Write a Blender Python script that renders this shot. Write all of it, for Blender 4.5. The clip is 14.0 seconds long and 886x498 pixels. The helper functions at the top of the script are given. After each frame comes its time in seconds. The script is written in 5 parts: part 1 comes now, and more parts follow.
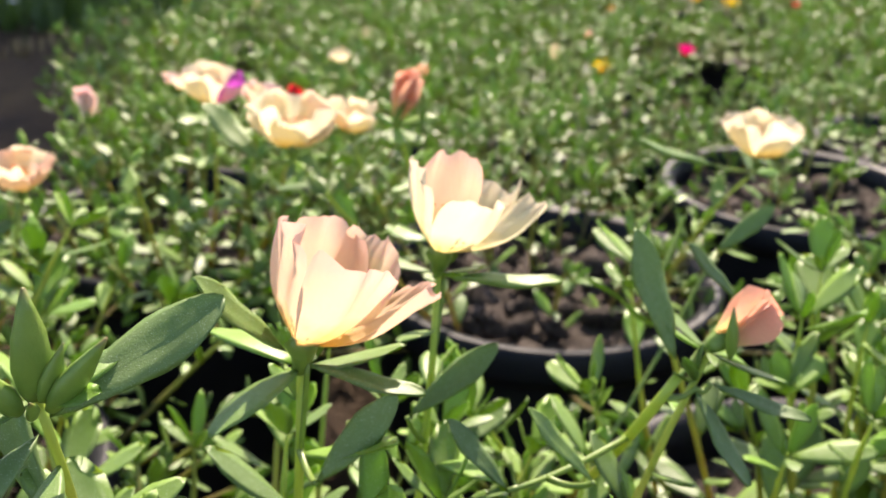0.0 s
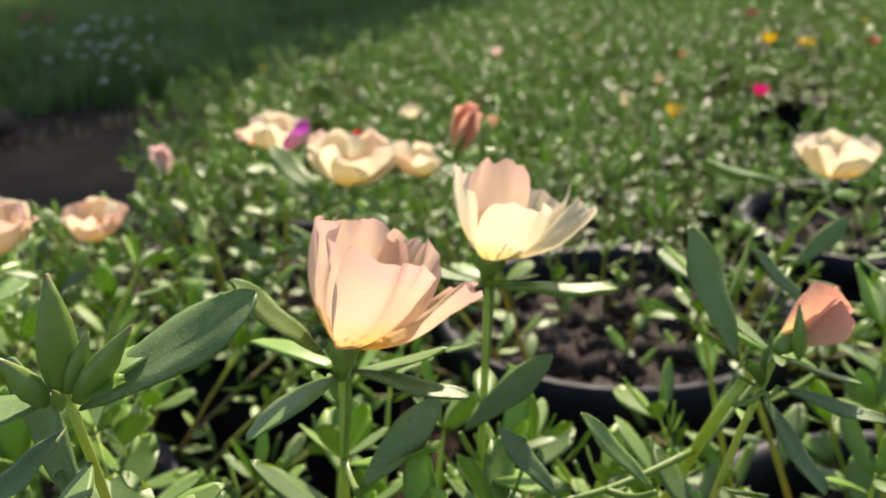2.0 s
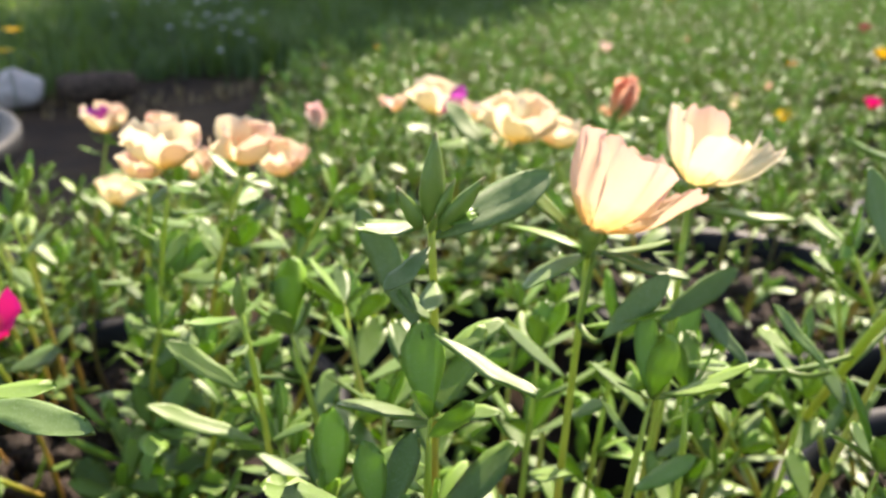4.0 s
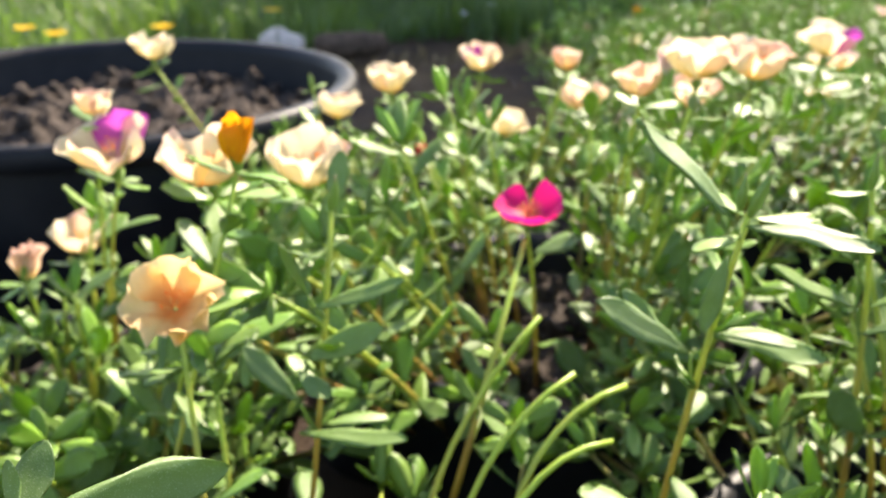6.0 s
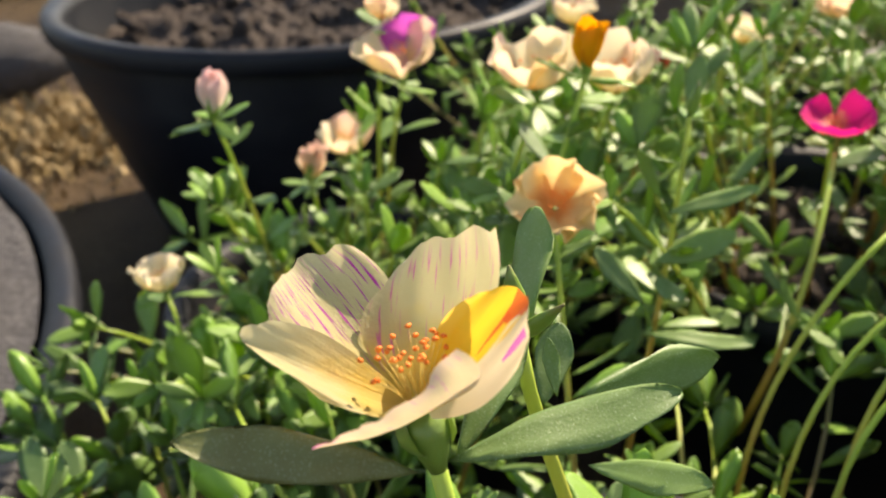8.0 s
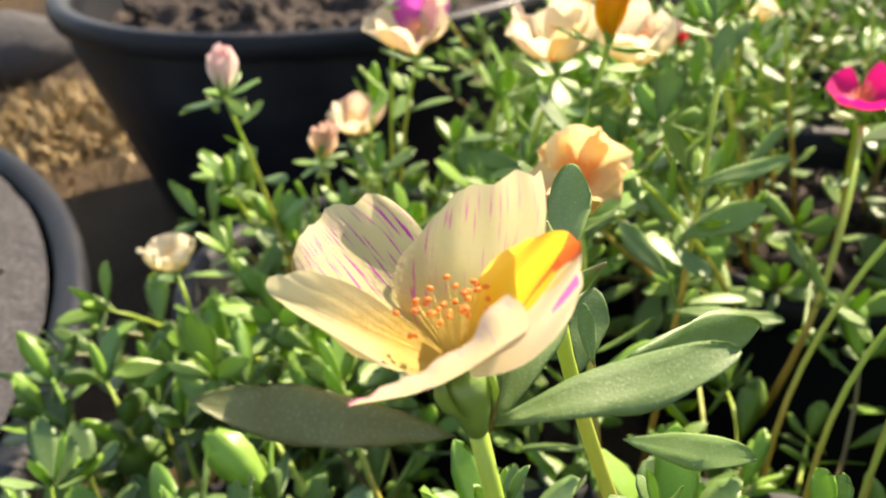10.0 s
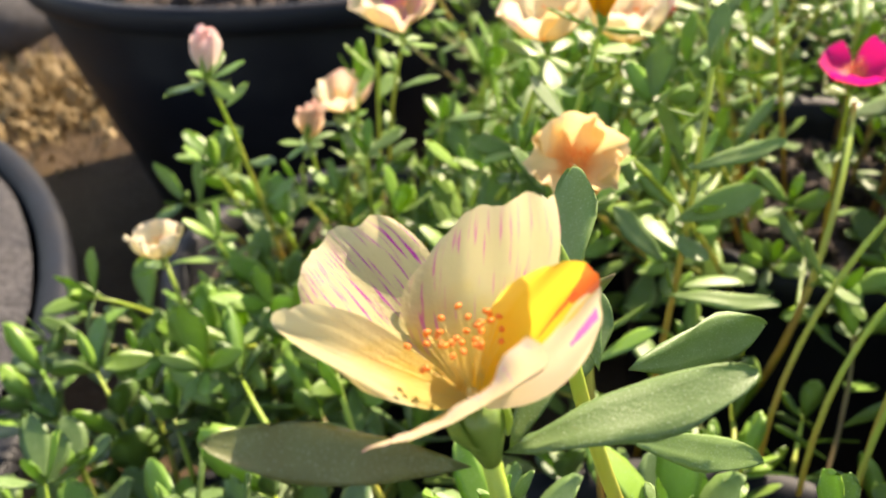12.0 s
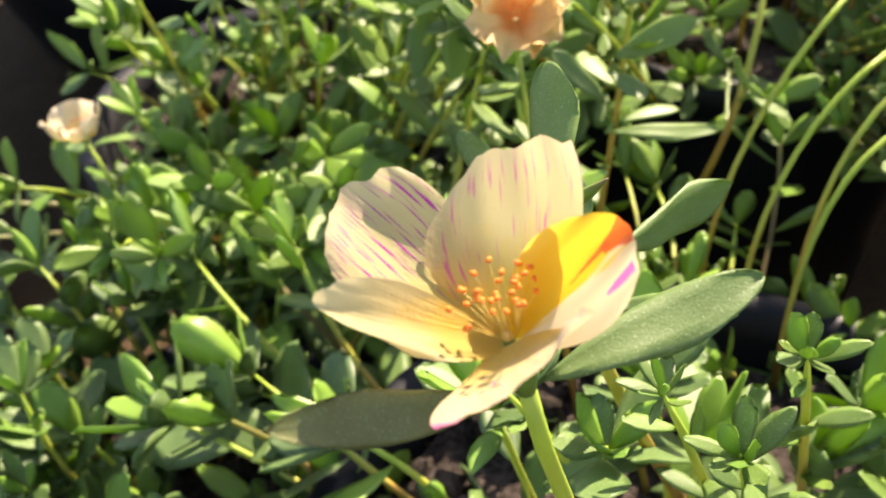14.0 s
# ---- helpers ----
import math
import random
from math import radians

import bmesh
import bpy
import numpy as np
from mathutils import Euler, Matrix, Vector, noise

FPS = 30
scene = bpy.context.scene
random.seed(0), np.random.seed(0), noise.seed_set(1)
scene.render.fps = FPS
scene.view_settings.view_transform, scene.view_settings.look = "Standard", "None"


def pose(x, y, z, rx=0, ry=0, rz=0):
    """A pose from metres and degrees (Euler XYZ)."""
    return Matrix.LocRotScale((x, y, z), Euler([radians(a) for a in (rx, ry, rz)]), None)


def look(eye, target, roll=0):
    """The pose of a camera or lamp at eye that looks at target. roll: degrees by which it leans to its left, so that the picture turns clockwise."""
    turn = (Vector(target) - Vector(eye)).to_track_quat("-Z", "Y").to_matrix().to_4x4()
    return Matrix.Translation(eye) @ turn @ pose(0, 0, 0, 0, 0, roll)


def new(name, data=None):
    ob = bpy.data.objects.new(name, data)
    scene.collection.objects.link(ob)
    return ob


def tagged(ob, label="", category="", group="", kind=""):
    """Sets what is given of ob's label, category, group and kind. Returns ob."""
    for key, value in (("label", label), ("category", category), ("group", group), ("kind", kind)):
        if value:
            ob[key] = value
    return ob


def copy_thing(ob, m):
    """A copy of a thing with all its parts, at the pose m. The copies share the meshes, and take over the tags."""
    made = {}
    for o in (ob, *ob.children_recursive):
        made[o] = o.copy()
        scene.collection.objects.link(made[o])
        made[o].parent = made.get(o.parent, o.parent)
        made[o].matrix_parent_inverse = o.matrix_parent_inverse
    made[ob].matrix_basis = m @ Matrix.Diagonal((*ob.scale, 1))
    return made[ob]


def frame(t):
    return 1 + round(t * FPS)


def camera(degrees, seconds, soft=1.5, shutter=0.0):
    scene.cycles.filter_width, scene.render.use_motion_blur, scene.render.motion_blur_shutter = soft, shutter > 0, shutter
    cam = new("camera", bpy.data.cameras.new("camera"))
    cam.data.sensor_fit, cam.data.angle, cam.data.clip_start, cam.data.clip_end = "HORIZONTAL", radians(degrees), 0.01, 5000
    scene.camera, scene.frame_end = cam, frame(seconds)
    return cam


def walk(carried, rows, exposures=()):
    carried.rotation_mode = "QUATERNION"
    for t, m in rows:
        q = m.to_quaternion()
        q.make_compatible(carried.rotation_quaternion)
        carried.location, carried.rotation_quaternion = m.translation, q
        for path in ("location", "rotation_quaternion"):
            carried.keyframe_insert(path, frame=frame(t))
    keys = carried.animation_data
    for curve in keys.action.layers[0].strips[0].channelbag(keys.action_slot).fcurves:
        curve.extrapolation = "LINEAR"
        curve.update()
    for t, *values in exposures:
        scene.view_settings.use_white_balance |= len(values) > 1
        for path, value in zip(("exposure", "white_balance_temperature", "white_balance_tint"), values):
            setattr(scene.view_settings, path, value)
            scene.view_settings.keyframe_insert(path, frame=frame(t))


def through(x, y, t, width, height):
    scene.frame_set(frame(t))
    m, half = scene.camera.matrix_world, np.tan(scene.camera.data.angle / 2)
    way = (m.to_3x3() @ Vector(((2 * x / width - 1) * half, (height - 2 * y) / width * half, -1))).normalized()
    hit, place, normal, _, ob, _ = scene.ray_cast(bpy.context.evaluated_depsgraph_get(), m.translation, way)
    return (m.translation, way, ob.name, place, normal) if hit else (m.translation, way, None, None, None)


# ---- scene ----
PATH = [
    (0, (0.0726, 0.0555, 0.5090), (0.3121, 0.9384, 0.1052), 1.34),
    (0.5, (0.0757, 0.0574, 0.5036), (0.2740, 0.9621, 0.1265), -0.86),
    (1, (0.0767, 0.0551, 0.5011), (0.2532, 0.9756, 0.1525), -1.88),
    (1.5, (0.0767, 0.0522, 0.4996), (0.2438, 0.9782, 0.1610), -2.45),
    (2, (0.0806, 0.0536, 0.4952), (0.2401, 0.9798, 0.1535), -2.62),
    (2.2, (0.0807, 0.0542, 0.4962), (0.2374, 0.9798, 0.1516), -2.43),
    (4.3, (0.0157, -0.0060, 0.4910), (0.0756, 0.9298, 0.1436), 0.99),
    (4.5, (0.0048, -0.0114, 0.4946), (0.0490, 0.9244, 0.1449), 1.02),
    (5, (-0.0255, -0.0335, 0.4888), (-0.0259, 0.9024, 0.1365), 1.20),
    (5.5, (-0.0654, -0.0471, 0.4839), (-0.1234, 0.8827, 0.1205), 0.34),
    (6, (-0.1060, -0.0520, 0.4775), (-0.2218, 0.8679, 0.1028), -0.27),
    (6.5, (-0.1417, -0.0609, 0.4823), (-0.3140, 0.8428, 0.0903), -0.59),
    (7, (-0.1600, -0.0646, 0.4840), (-0.3805, 0.8204, 0.0739), -1.33),
    (7.5, (-0.1710, -0.0734, 0.4818), (-0.4134, 0.7938, 0.0469), -1.98),
    (8, (-0.1753, -0.0732, 0.4790), (-0.4256, 0.7791, 0.0198), -2.13),
    (8.5, (-0.1785, -0.0731, 0.4764), (-0.4300, 0.7697, 0.0006), -2.54),
    (10.8, (-0.1816, -0.0675, 0.4692), (-0.4386, 0.7800, 0.0047), -2.43),
    (11, (-0.1819, -0.0673, 0.4698), (-0.4307, 0.7744, -0.0095), -2.15),
    (11.5, (-0.1826, -0.0655, 0.4709), (-0.4288, 0.7745, -0.0125), -2.32),
    (12, (-0.1854, -0.0634, 0.4748), (-0.4219, 0.7693, -0.0259), -2.96),
    (12.5, (-0.1883, -0.0619, 0.4799), (-0.4041, 0.7516, -0.0602), -4.41),
    (13, (-0.1911, -0.0597, 0.4850), (-0.3727, 0.7278, -0.1040), -4.52),
    (13.5, (-0.1973, -0.0605, 0.4880), (-0.3447, 0.6809, -0.1667), -5.73),
    (14, (-0.1993, -0.0569, 0.4906), (-0.3280, 0.6691, -0.1849), -6.22),
]
cam = camera(51.63, 14.0, soft=1.6)
cam.data.dof.use_dof = True
cam.data.dof.focus_distance = 0.145
cam.data.dof.aperture_fstop = 26.5
walk(cam, [(t, look(eye, target, roll)) for t, eye, target, roll in PATH],
     [(0.0, 1.44, 7150, 20), (0.5, 1.34, 7150, 20), (1.5, 0.88, 7100, 19), (2.2, 1.02, 7100, 18), (4.3, 1.54, 7250, 18), (5.0, 1.64, 7200, 17), (6.5, 1.80, 7100, 15), (7.0, 1.76, 7300, 15),
      (7.5, 1.40, 7500, 15), (8.0, 1.25, 7700, 15), (8.5, 1.54, 7650, 15), (11.0, 1.61, 7800, 16), (14.0, 1.63, 7750, 20)])

# ---- light ----
SUN_AZIMUTH, SUN_HEIGHT = 23.0, 42.0
world = bpy.data.worlds.new("sky")
scene.world = world
world.use_nodes = True
wn = world.node_tree.nodes
sky = wn.new("ShaderNodeTexSky")
sky.sky_type = "NISHITA"
sky.sun_disc = False
sky.sun_elevation = radians(SUN_HEIGHT)
sky.sun_rotation = radians(SUN_AZIMUTH)
wn["Background"].inputs["Strength"].default_value = 0.125
world.node_tree.links.new(sky.outputs["Color"], wn["Background"].inputs["Color"])
sun_data = bpy.data.lights.new("sun", "SUN")
sun_data.energy, sun_data.angle, sun_data.color = 4.8, radians(0.6), (1.0, 0.93, 0.79)
sun = new("sun", sun_data)
SUN_WAY = Vector((math.sin(radians(SUN_AZIMUTH)) * math.cos(radians(SUN_HEIGHT)),
                  math.cos(radians(SUN_AZIMUTH)) * math.cos(radians(SUN_HEIGHT)), math.sin(radians(SUN_HEIGHT))))
sun.matrix_world = look(SUN_WAY * 10, (0, 0, 0))


# ---- materials ----
class Nodes:
    """A short way to write node materials."""

    def __init__(self, name):
        self.mat = bpy.data.materials.new(name)
        self.mat.use_nodes = True
        self.tree = self.mat.node_tree
        self.tree.nodes.clear()
        self.out = self.tree.nodes.new("ShaderNodeOutputMaterial")

    def add(self, kind, **inputs):
        node = self.tree.nodes.new(kind)
        for key, value in inputs.items():
            self.put(node, key, value)
        return node

    def put(self, node, key, value):
        socket = node.inputs[int(key[1:])] if key[0] == "i" and key[1:].isdigit() else node.inputs[key.replace("_", " ")]
        if isinstance(value, bpy.types.NodeSocket):
            self.tree.links.new(value, socket)
        else:
            socket.default_value = value

    def math(self, op, a, b=0.0, clamp=False):
        node = self.tree.nodes.new("ShaderNodeMath")
        node.operation, node.use_clamp = op, clamp
        self.put(node, "i0", a), self.put(node, "i1", b)
        return node.outputs[0]

    def noise(self, scale, detail=3.0, where=None, rough=0.55):
        node = self.add("ShaderNodeTexNoise", Scale=scale, Detail=detail, Roughness=rough)
        if where is not None:
            self.put(node, "Vector", where)
        return node.outputs["Fac"]

    def ramp(self, fac, *stops):
        node = self.tree.nodes.new("ShaderNodeValToRGB")
        items = node.color_ramp.elements
        while len(items) < len(stops):
            items.new(0.5)
        for item, (at, colour) in zip(items, stops):
            item.position, item.color = at, (*colour, 1.0)
        self.put(node, "Fac", fac)
        return node.outputs["Color"]

    def mix(self, fac, a, b):
        node = self.tree.nodes.new("ShaderNodeMix")
        node.data_type = "RGBA"
        self.put(node, "i0", fac)
        for index, value in ((6, a), (7, b)):
            self.put(node, f"i{index}", (*value, 1.0) if isinstance(value, tuple) else value)
        return node.outputs[2]

    def bump(self, height, strength, distance):
        return self.add("ShaderNodeBump", Height=height, Strength=strength, Distance=distance).outputs["Normal"]

    def place(self):
        return self.tree.nodes.new("ShaderNodeNewGeometry").outputs["Position"]

    def finish(self, colour, rough, bump=None, through=None, share=0.0, spec=0.5, metal=0.0, coat=0.0):
        skin = self.add("ShaderNodeBsdfPrincipled", Base_Color=colour, Roughness=rough, Metallic=metal)
        self.put(skin, "Specular IOR Level", spec)
        self.put(skin, "Coat Weight", coat)
        if bump is not None:
            self.put(skin, "Normal", bump)
        last = skin.outputs[0]
        if share:
            glow = self.add("ShaderNodeBsdfTranslucent", Color=through)
            mixed = self.add("ShaderNodeMixShader", i0=share, i1=last, i2=glow.outputs[0])
            last = mixed.outputs[0]
        self.tree.links.new(last, self.out.inputs["Surface"])
        return self.mat


def chance(n):
    """A number from 0 to 1 for each object and each loose piece of a mesh."""
    own = n.tree.nodes.new("ShaderNodeObjectInfo").outputs["Random"]
    piece = n.tree.nodes.new("ShaderNodeNewGeometry").outputs["Random Per Island"]
    return n.math("FRACT", n.math("ADD", own, piece))


def leaf_material(name, dark, middle, fresh, through, share, rough):
    n = Nodes(name)
    r = chance(n)
    base = n.ramp(r, (0.0, dark), (0.55, middle), (1.0, fresh))
    where = n.place()
    mottle = n.noise(260.0, 4.0, where)
    bloom = n.ramp(mottle, (0.42, (0.0, 0.0, 0.0)), (0.75, (1.0, 1.0, 1.0)))
    colour = n.mix(n.math("MULTIPLY", bloom, 0.24), base, (0.26, 0.36, 0.15))
    patches = n.noise(45.0, 2.0, where)
    colour = n.mix(n.math("MULTIPLY", patches, 0.35), colour, dark)
    fine = n.noise(2600.0, 2.0, where)
    specks = n.ramp(n.noise(3400.0, 1.0, where), (0.62, (0.0, 0.0, 0.0)), (0.72, (1.0, 1.0, 1.0)))
    colour = n.mix(n.math("MULTIPLY", specks, 0.60), colour, (0.42, 0.52, 0.29))
    grain = n.math("MULTIPLY_ADD", fine, 0.22)
    grain.node.inputs[2].default_value = rough - 0.08
    return n.finish(colour, grain, n.bump(n.math("ADD", fine, n.math("MULTIPLY", mottle, 0.6)), 0.26, 0.0003), through, share, spec=0.42)


LEAF = leaf_material("leaf_green", (0.082, 0.150, 0.034), (0.134, 0.236, 0.048), (0.190, 0.318, 0.046), (0.36, 0.56, 0.045, 1), 0.27, 0.42)
# Darker leaf green for the low front plants: their shade put into the colour.
SHADED_LEAF = leaf_material("leaf_shaded", (0.060, 0.115, 0.036), (0.094, 0.172, 0.048), (0.130, 0.225, 0.050), (0.28, 0.46, 0.05, 1), 0.20, 0.44)
YOUNG = leaf_material("leaf_young", (0.12, 0.25, 0.04), (0.18, 0.34, 0.045), (0.26, 0.43, 0.06), (0.36, 0.58, 0.06, 1), 0.32, 0.36)
BROAD_LEAF = leaf_material("leaf_broad", (0.088, 0.152, 0.044), (0.130, 0.218, 0.056), (0.166, 0.268, 0.054), (0.30, 0.47, 0.06, 1), 0.22, 0.45)
FAR_LEAF = leaf_material("leaf_far", (0.084, 0.148, 0.034), (0.145, 0.240, 0.048), (0.204, 0.325, 0.046), (0.42, 0.60, 0.05, 1), 0.34, 0.43)


OLIVE_LEAF = leaf_material("leaf_olive", (0.120, 0.125, 0.045), (0.150, 0.160, 0.055), (0.180, 0.190, 0.060), (0.34, 0.38, 0.06, 1), 0.30, 0.48)


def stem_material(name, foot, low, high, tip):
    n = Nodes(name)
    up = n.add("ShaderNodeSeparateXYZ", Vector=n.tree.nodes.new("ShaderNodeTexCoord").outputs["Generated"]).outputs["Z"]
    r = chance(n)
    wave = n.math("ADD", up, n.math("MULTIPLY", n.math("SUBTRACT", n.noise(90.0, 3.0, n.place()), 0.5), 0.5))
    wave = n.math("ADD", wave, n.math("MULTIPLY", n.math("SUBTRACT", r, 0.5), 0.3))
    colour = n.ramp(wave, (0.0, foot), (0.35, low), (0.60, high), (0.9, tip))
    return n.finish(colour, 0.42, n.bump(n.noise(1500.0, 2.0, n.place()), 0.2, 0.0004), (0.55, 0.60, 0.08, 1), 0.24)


STEM = stem_material("stem", (0.26, 0.11, 0.035), (0.43, 0.24, 0.06), (0.45, 0.44, 0.08), (0.35, 0.50, 0.065))
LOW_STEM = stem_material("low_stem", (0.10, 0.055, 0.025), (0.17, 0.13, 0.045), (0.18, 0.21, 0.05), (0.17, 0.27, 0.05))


def calyx_material():
    n = Nodes("calyx")
    colour = n.mix(n.noise(300.0, 3.0, n.place()), (0.10, 0.175, 0.03), (0.20, 0.29, 0.05))
    return n.finish(colour, 0.38, n.bump(n.noise(1800.0, 2.0, n.place()), 0.2, 0.0004), (0.3, 0.5, 0.06, 1), 0.15)


CALYX = calyx_material()


def bud_material():
    n = Nodes("bud")
    up = n.add("ShaderNodeSeparateXYZ", Vector=n.tree.nodes.new("ShaderNodeTexCoord").outputs["Generated"]).outputs["Z"]
    green = n.mix(n.noise(300.0, 3.0, n.place()), (0.110, 0.200, 0.032), (0.200, 0.310, 0.050))
    worn = n.math("ADD", up, n.math("MULTIPLY", n.math("SUBTRACT", n.noise(240.0, 3.0, n.place()), 0.5), 0.5))
    colour = n.mix(n.ramp(worn, (0.78, (0.0, 0.0, 0.0)), (1.05, (0.70, 0.70, 0.70))), green, (0.20, 0.09, 0.05))
    return n.finish(colour, 0.42, n.bump(n.noise(1500.0, 2.0, n.place()), 0.25, 0.0004), (0.3, 0.45, 0.06, 1), 0.12)


BUD = bud_material()


def petal_material(name, root, body, rim, streak=None, many=0.0, share=0.47, corner=None, heart=(0.18, 0.50)):
    """Petal colours run from the root to the rim; streaks run along the petal."""
    n = Nodes(name)
    uv = n.tree.nodes.new("ShaderNodeTexCoord").outputs["UV"]
    parts = n.add("ShaderNodeSeparateXYZ", Vector=uv)
    u, v = parts.outputs["X"], parts.outputs["Y"]
    own = chance(n)
    shift = n.add("ShaderNodeCombineXYZ", X=n.math("MULTIPLY", u, 9.0), Y=n.math("MULTIPLY", v, 1.3), Z=n.math("MULTIPLY", own, 40.0))
    veins = n.noise(2.2, 3.0, shift.outputs[0])
    cloud = n.noise(3.0, 2.0, n.add("ShaderNodeCombineXYZ", X=u, Y=v, Z=n.math("MULTIPLY", own, 25.0)).outputs[0])
    at = n.math("ADD", v, n.math("MULTIPLY", n.math("SUBTRACT", cloud, 0.5), 0.45))
    colour = n.ramp(at, (heart[0], root), (heart[1], body), (0.78, body), (1.0, rim))
    colour = n.mix(n.math("ADD", n.math("MULTIPLY", veins, 0.3), 0.25), colour, tuple(c * 0.78 for c in body))
    if streak:
        lines = n.add("ShaderNodeCombineXYZ", X=n.math("MULTIPLY", u, 46.0), Y=n.math("MULTIPLY", v, 3.6), Z=n.math("MULTIPLY", own, 17.0))
        thin = n.noise(1.0, 1.0, lines.outputs[0])
        mark = n.ramp(thin, (0.60 - many, (0.0, 0.0, 0.0)), (0.70 - many, (1.0, 1.0, 1.0)))
        fade = n.ramp(v, (0.22, (0.0, 0.0, 0.0)), (0.42, (1.0, 1.0, 1.0)), (0.86, (1.0, 1.0, 1.0)), (0.97, (0.2, 0.2, 0.2)))
        colour = n.mix(n.math("MULTIPLY", mark, fade), colour, streak)
    relief = n.math("ADD", n.math("MULTIPLY", veins, 0.8), n.noise(900.0, 2.0, n.place()))
    if corner:
        hang = n.math("SUBTRACT", n.math("MULTIPLY", v, 1.15), n.math("ADD", n.math("MULTIPLY", u, 1.1), n.math("MULTIPLY", cloud, 0.25)))
        colour = n.mix(n.ramp(hang, (0.78, (0.0, 0.0, 0.0)), (0.95, (0.9, 0.9, 0.9))), colour, corner)
    return n.finish(colour, 0.55, n.bump(relief, 0.40, 0.0006), colour, share, spec=0.25)


CREAM_BODY = (0.84, 0.745, 0.50)
CREAM = petal_material("petal_cream", (0.85, 0.62, 0.12), CREAM_BODY, (0.86, 0.69, 0.53))
DEEP = (0.30, 0.62)
PALE = petal_material("petal_pale_yellow", (0.84, 0.58, 0.05), (0.71, 0.62, 0.33), (0.71, 0.65, 0.39), heart=DEEP, share=0.60)
STREAKED = petal_material("petal_cream_streaked", (0.84, 0.58, 0.05), (0.71, 0.62, 0.33), (0.71, 0.64, 0.39), (0.52, 0.05, 0.38), 0.045, heart=DEEP, share=0.60)
FAINT = petal_material("petal_cream_faint", (0.84, 0.58, 0.05), (0.71, 0.62, 0.33), (0.71, 0.62, 0.39), (0.66, 0.22, 0.36), 0.0, heart=DEEP, share=0.60)
PEACH = petal_material("petal_peach", (0.84, 0.54, 0.09), (0.84, 0.60, 0.42), (0.80, 0.47, 0.42))
BLUSH = petal_material("petal_blush", (0.85, 0.60, 0.20), (0.88, 0.70, 0.44), (0.84, 0.54, 0.48), (0.66, 0.14, 0.46), -0.04)
TIPPED = petal_material("petal_pink_tipped", (0.84, 0.55, 0.04), (0.77, 0.63, 0.38), (0.78, 0.56, 0.42), (0.66, 0.14, 0.46), -0.05, corner=(0.66, 0.10, 0.38))
APRICOT = petal_material("petal_apricot", (0.84, 0.26, 0.02), (0.90, 0.64, 0.28), (0.90, 0.68, 0.38))
MAGENTA = petal_material("petal_magenta", (0.86, 0.26, 0.05), (0.78, 0.015, 0.20), (0.66, 0.010, 0.24))
VIOLET = petal_material("petal_violet", (0.86, 0.64, 0.46), (0.60, 0.10, 0.52), (0.56, 0.07, 0.48))
ORANGE = petal_material("petal_orange", (0.80, 0.28, 0.01), (0.88, 0.41, 0.010), (0.86, 0.34, 0.012))
YELLOW = petal_material("petal_yellow", (0.80, 0.38, 0.01), (0.86, 0.58, 0.02), (0.86, 0.60, 0.03))
RED = petal_material("petal_red", (0.70, 0.10, 0.02), (0.72, 0.03, 0.03), (0.66, 0.04, 0.06))
SALMON = petal_material("petal_salmon", (0.84, 0.58, 0.20), (0.86, 0.46, 0.30), (0.86, 0.42, 0.32))
PINK = petal_material("petal_pink", (0.86, 0.72, 0.54), (0.88, 0.66, 0.58), (0.84, 0.48, 0.50))


def plain_material(name, colour, rough, spec=0.5, share=0.0):
    n = Nodes(name)
    mixed = n.mix(n.noise(500.0, 3.0, n.place()), tuple(c * 0.7 for c in colour), tuple(min(1.0, c * 1.2) for c in colour))
    return n.finish(mixed, rough, n.bump(n.noise(1500.0, 2.0, n.place()), 0.3, 0.0005), (*colour, 1), share, spec)


ANTHER = plain_material("anther_orange", (0.86, 0.20, 0.012), 0.6)
FILAMENT = plain_material("filament_yellow", (0.85, 0.66, 0.22), 0.5, 0.4, 0.3)


def pot_material():
    n = Nodes("black_plastic")
    where = n.place()
    dust = n.ramp(n.noise(14.0, 5.0, where), (0.40, (0.0, 0.0, 0.0)), (0.75, (1.0, 1.0, 1.0)))
    colour = n.mix(n.math("MULTIPLY", dust, 0.5), (0.010, 0.011, 0.014), (0.034, 0.034, 0.034))
    scuff = n.noise(180.0, 4.0, where)
    rough = n.math("MULTIPLY_ADD", dust, 0.25)
    rough.node.inputs[2].default_value = 0.44
    return n.finish(colour, rough, n.bump(scuff, 0.15, 0.001), spec=0.16)


POT = pot_material()


def soil_material(name, dark, light, scale):
    n = Nodes(name)
    where = n.place()
    crumbs = n.noise(scale, 6.0, where, 0.7)
    lumps = n.noise(scale / 7, 4.0, where)
    colour = n.ramp(crumbs, (0.38, dark), (0.52, tuple((a + b) / 2 for a, b in zip(dark, light))), (0.66, light))
    colour = n.mix(n.math("MULTIPLY", lumps, 0.5), colour, dark)
    return n.finish(colour, 0.92, n.bump(n.math("ADD", crumbs, n.math("MULTIPLY", lumps, 2.0)), 0.9, 0.006), spec=0.15)


SOIL = soil_material("potting_soil", (0.027, 0.021, 0.017), (0.170, 0.136, 0.115), 300.0)
GREY_SOIL = soil_material("grey_soil", (0.055, 0.052, 0.052), (0.18, 0.172, 0.172), 320.0)


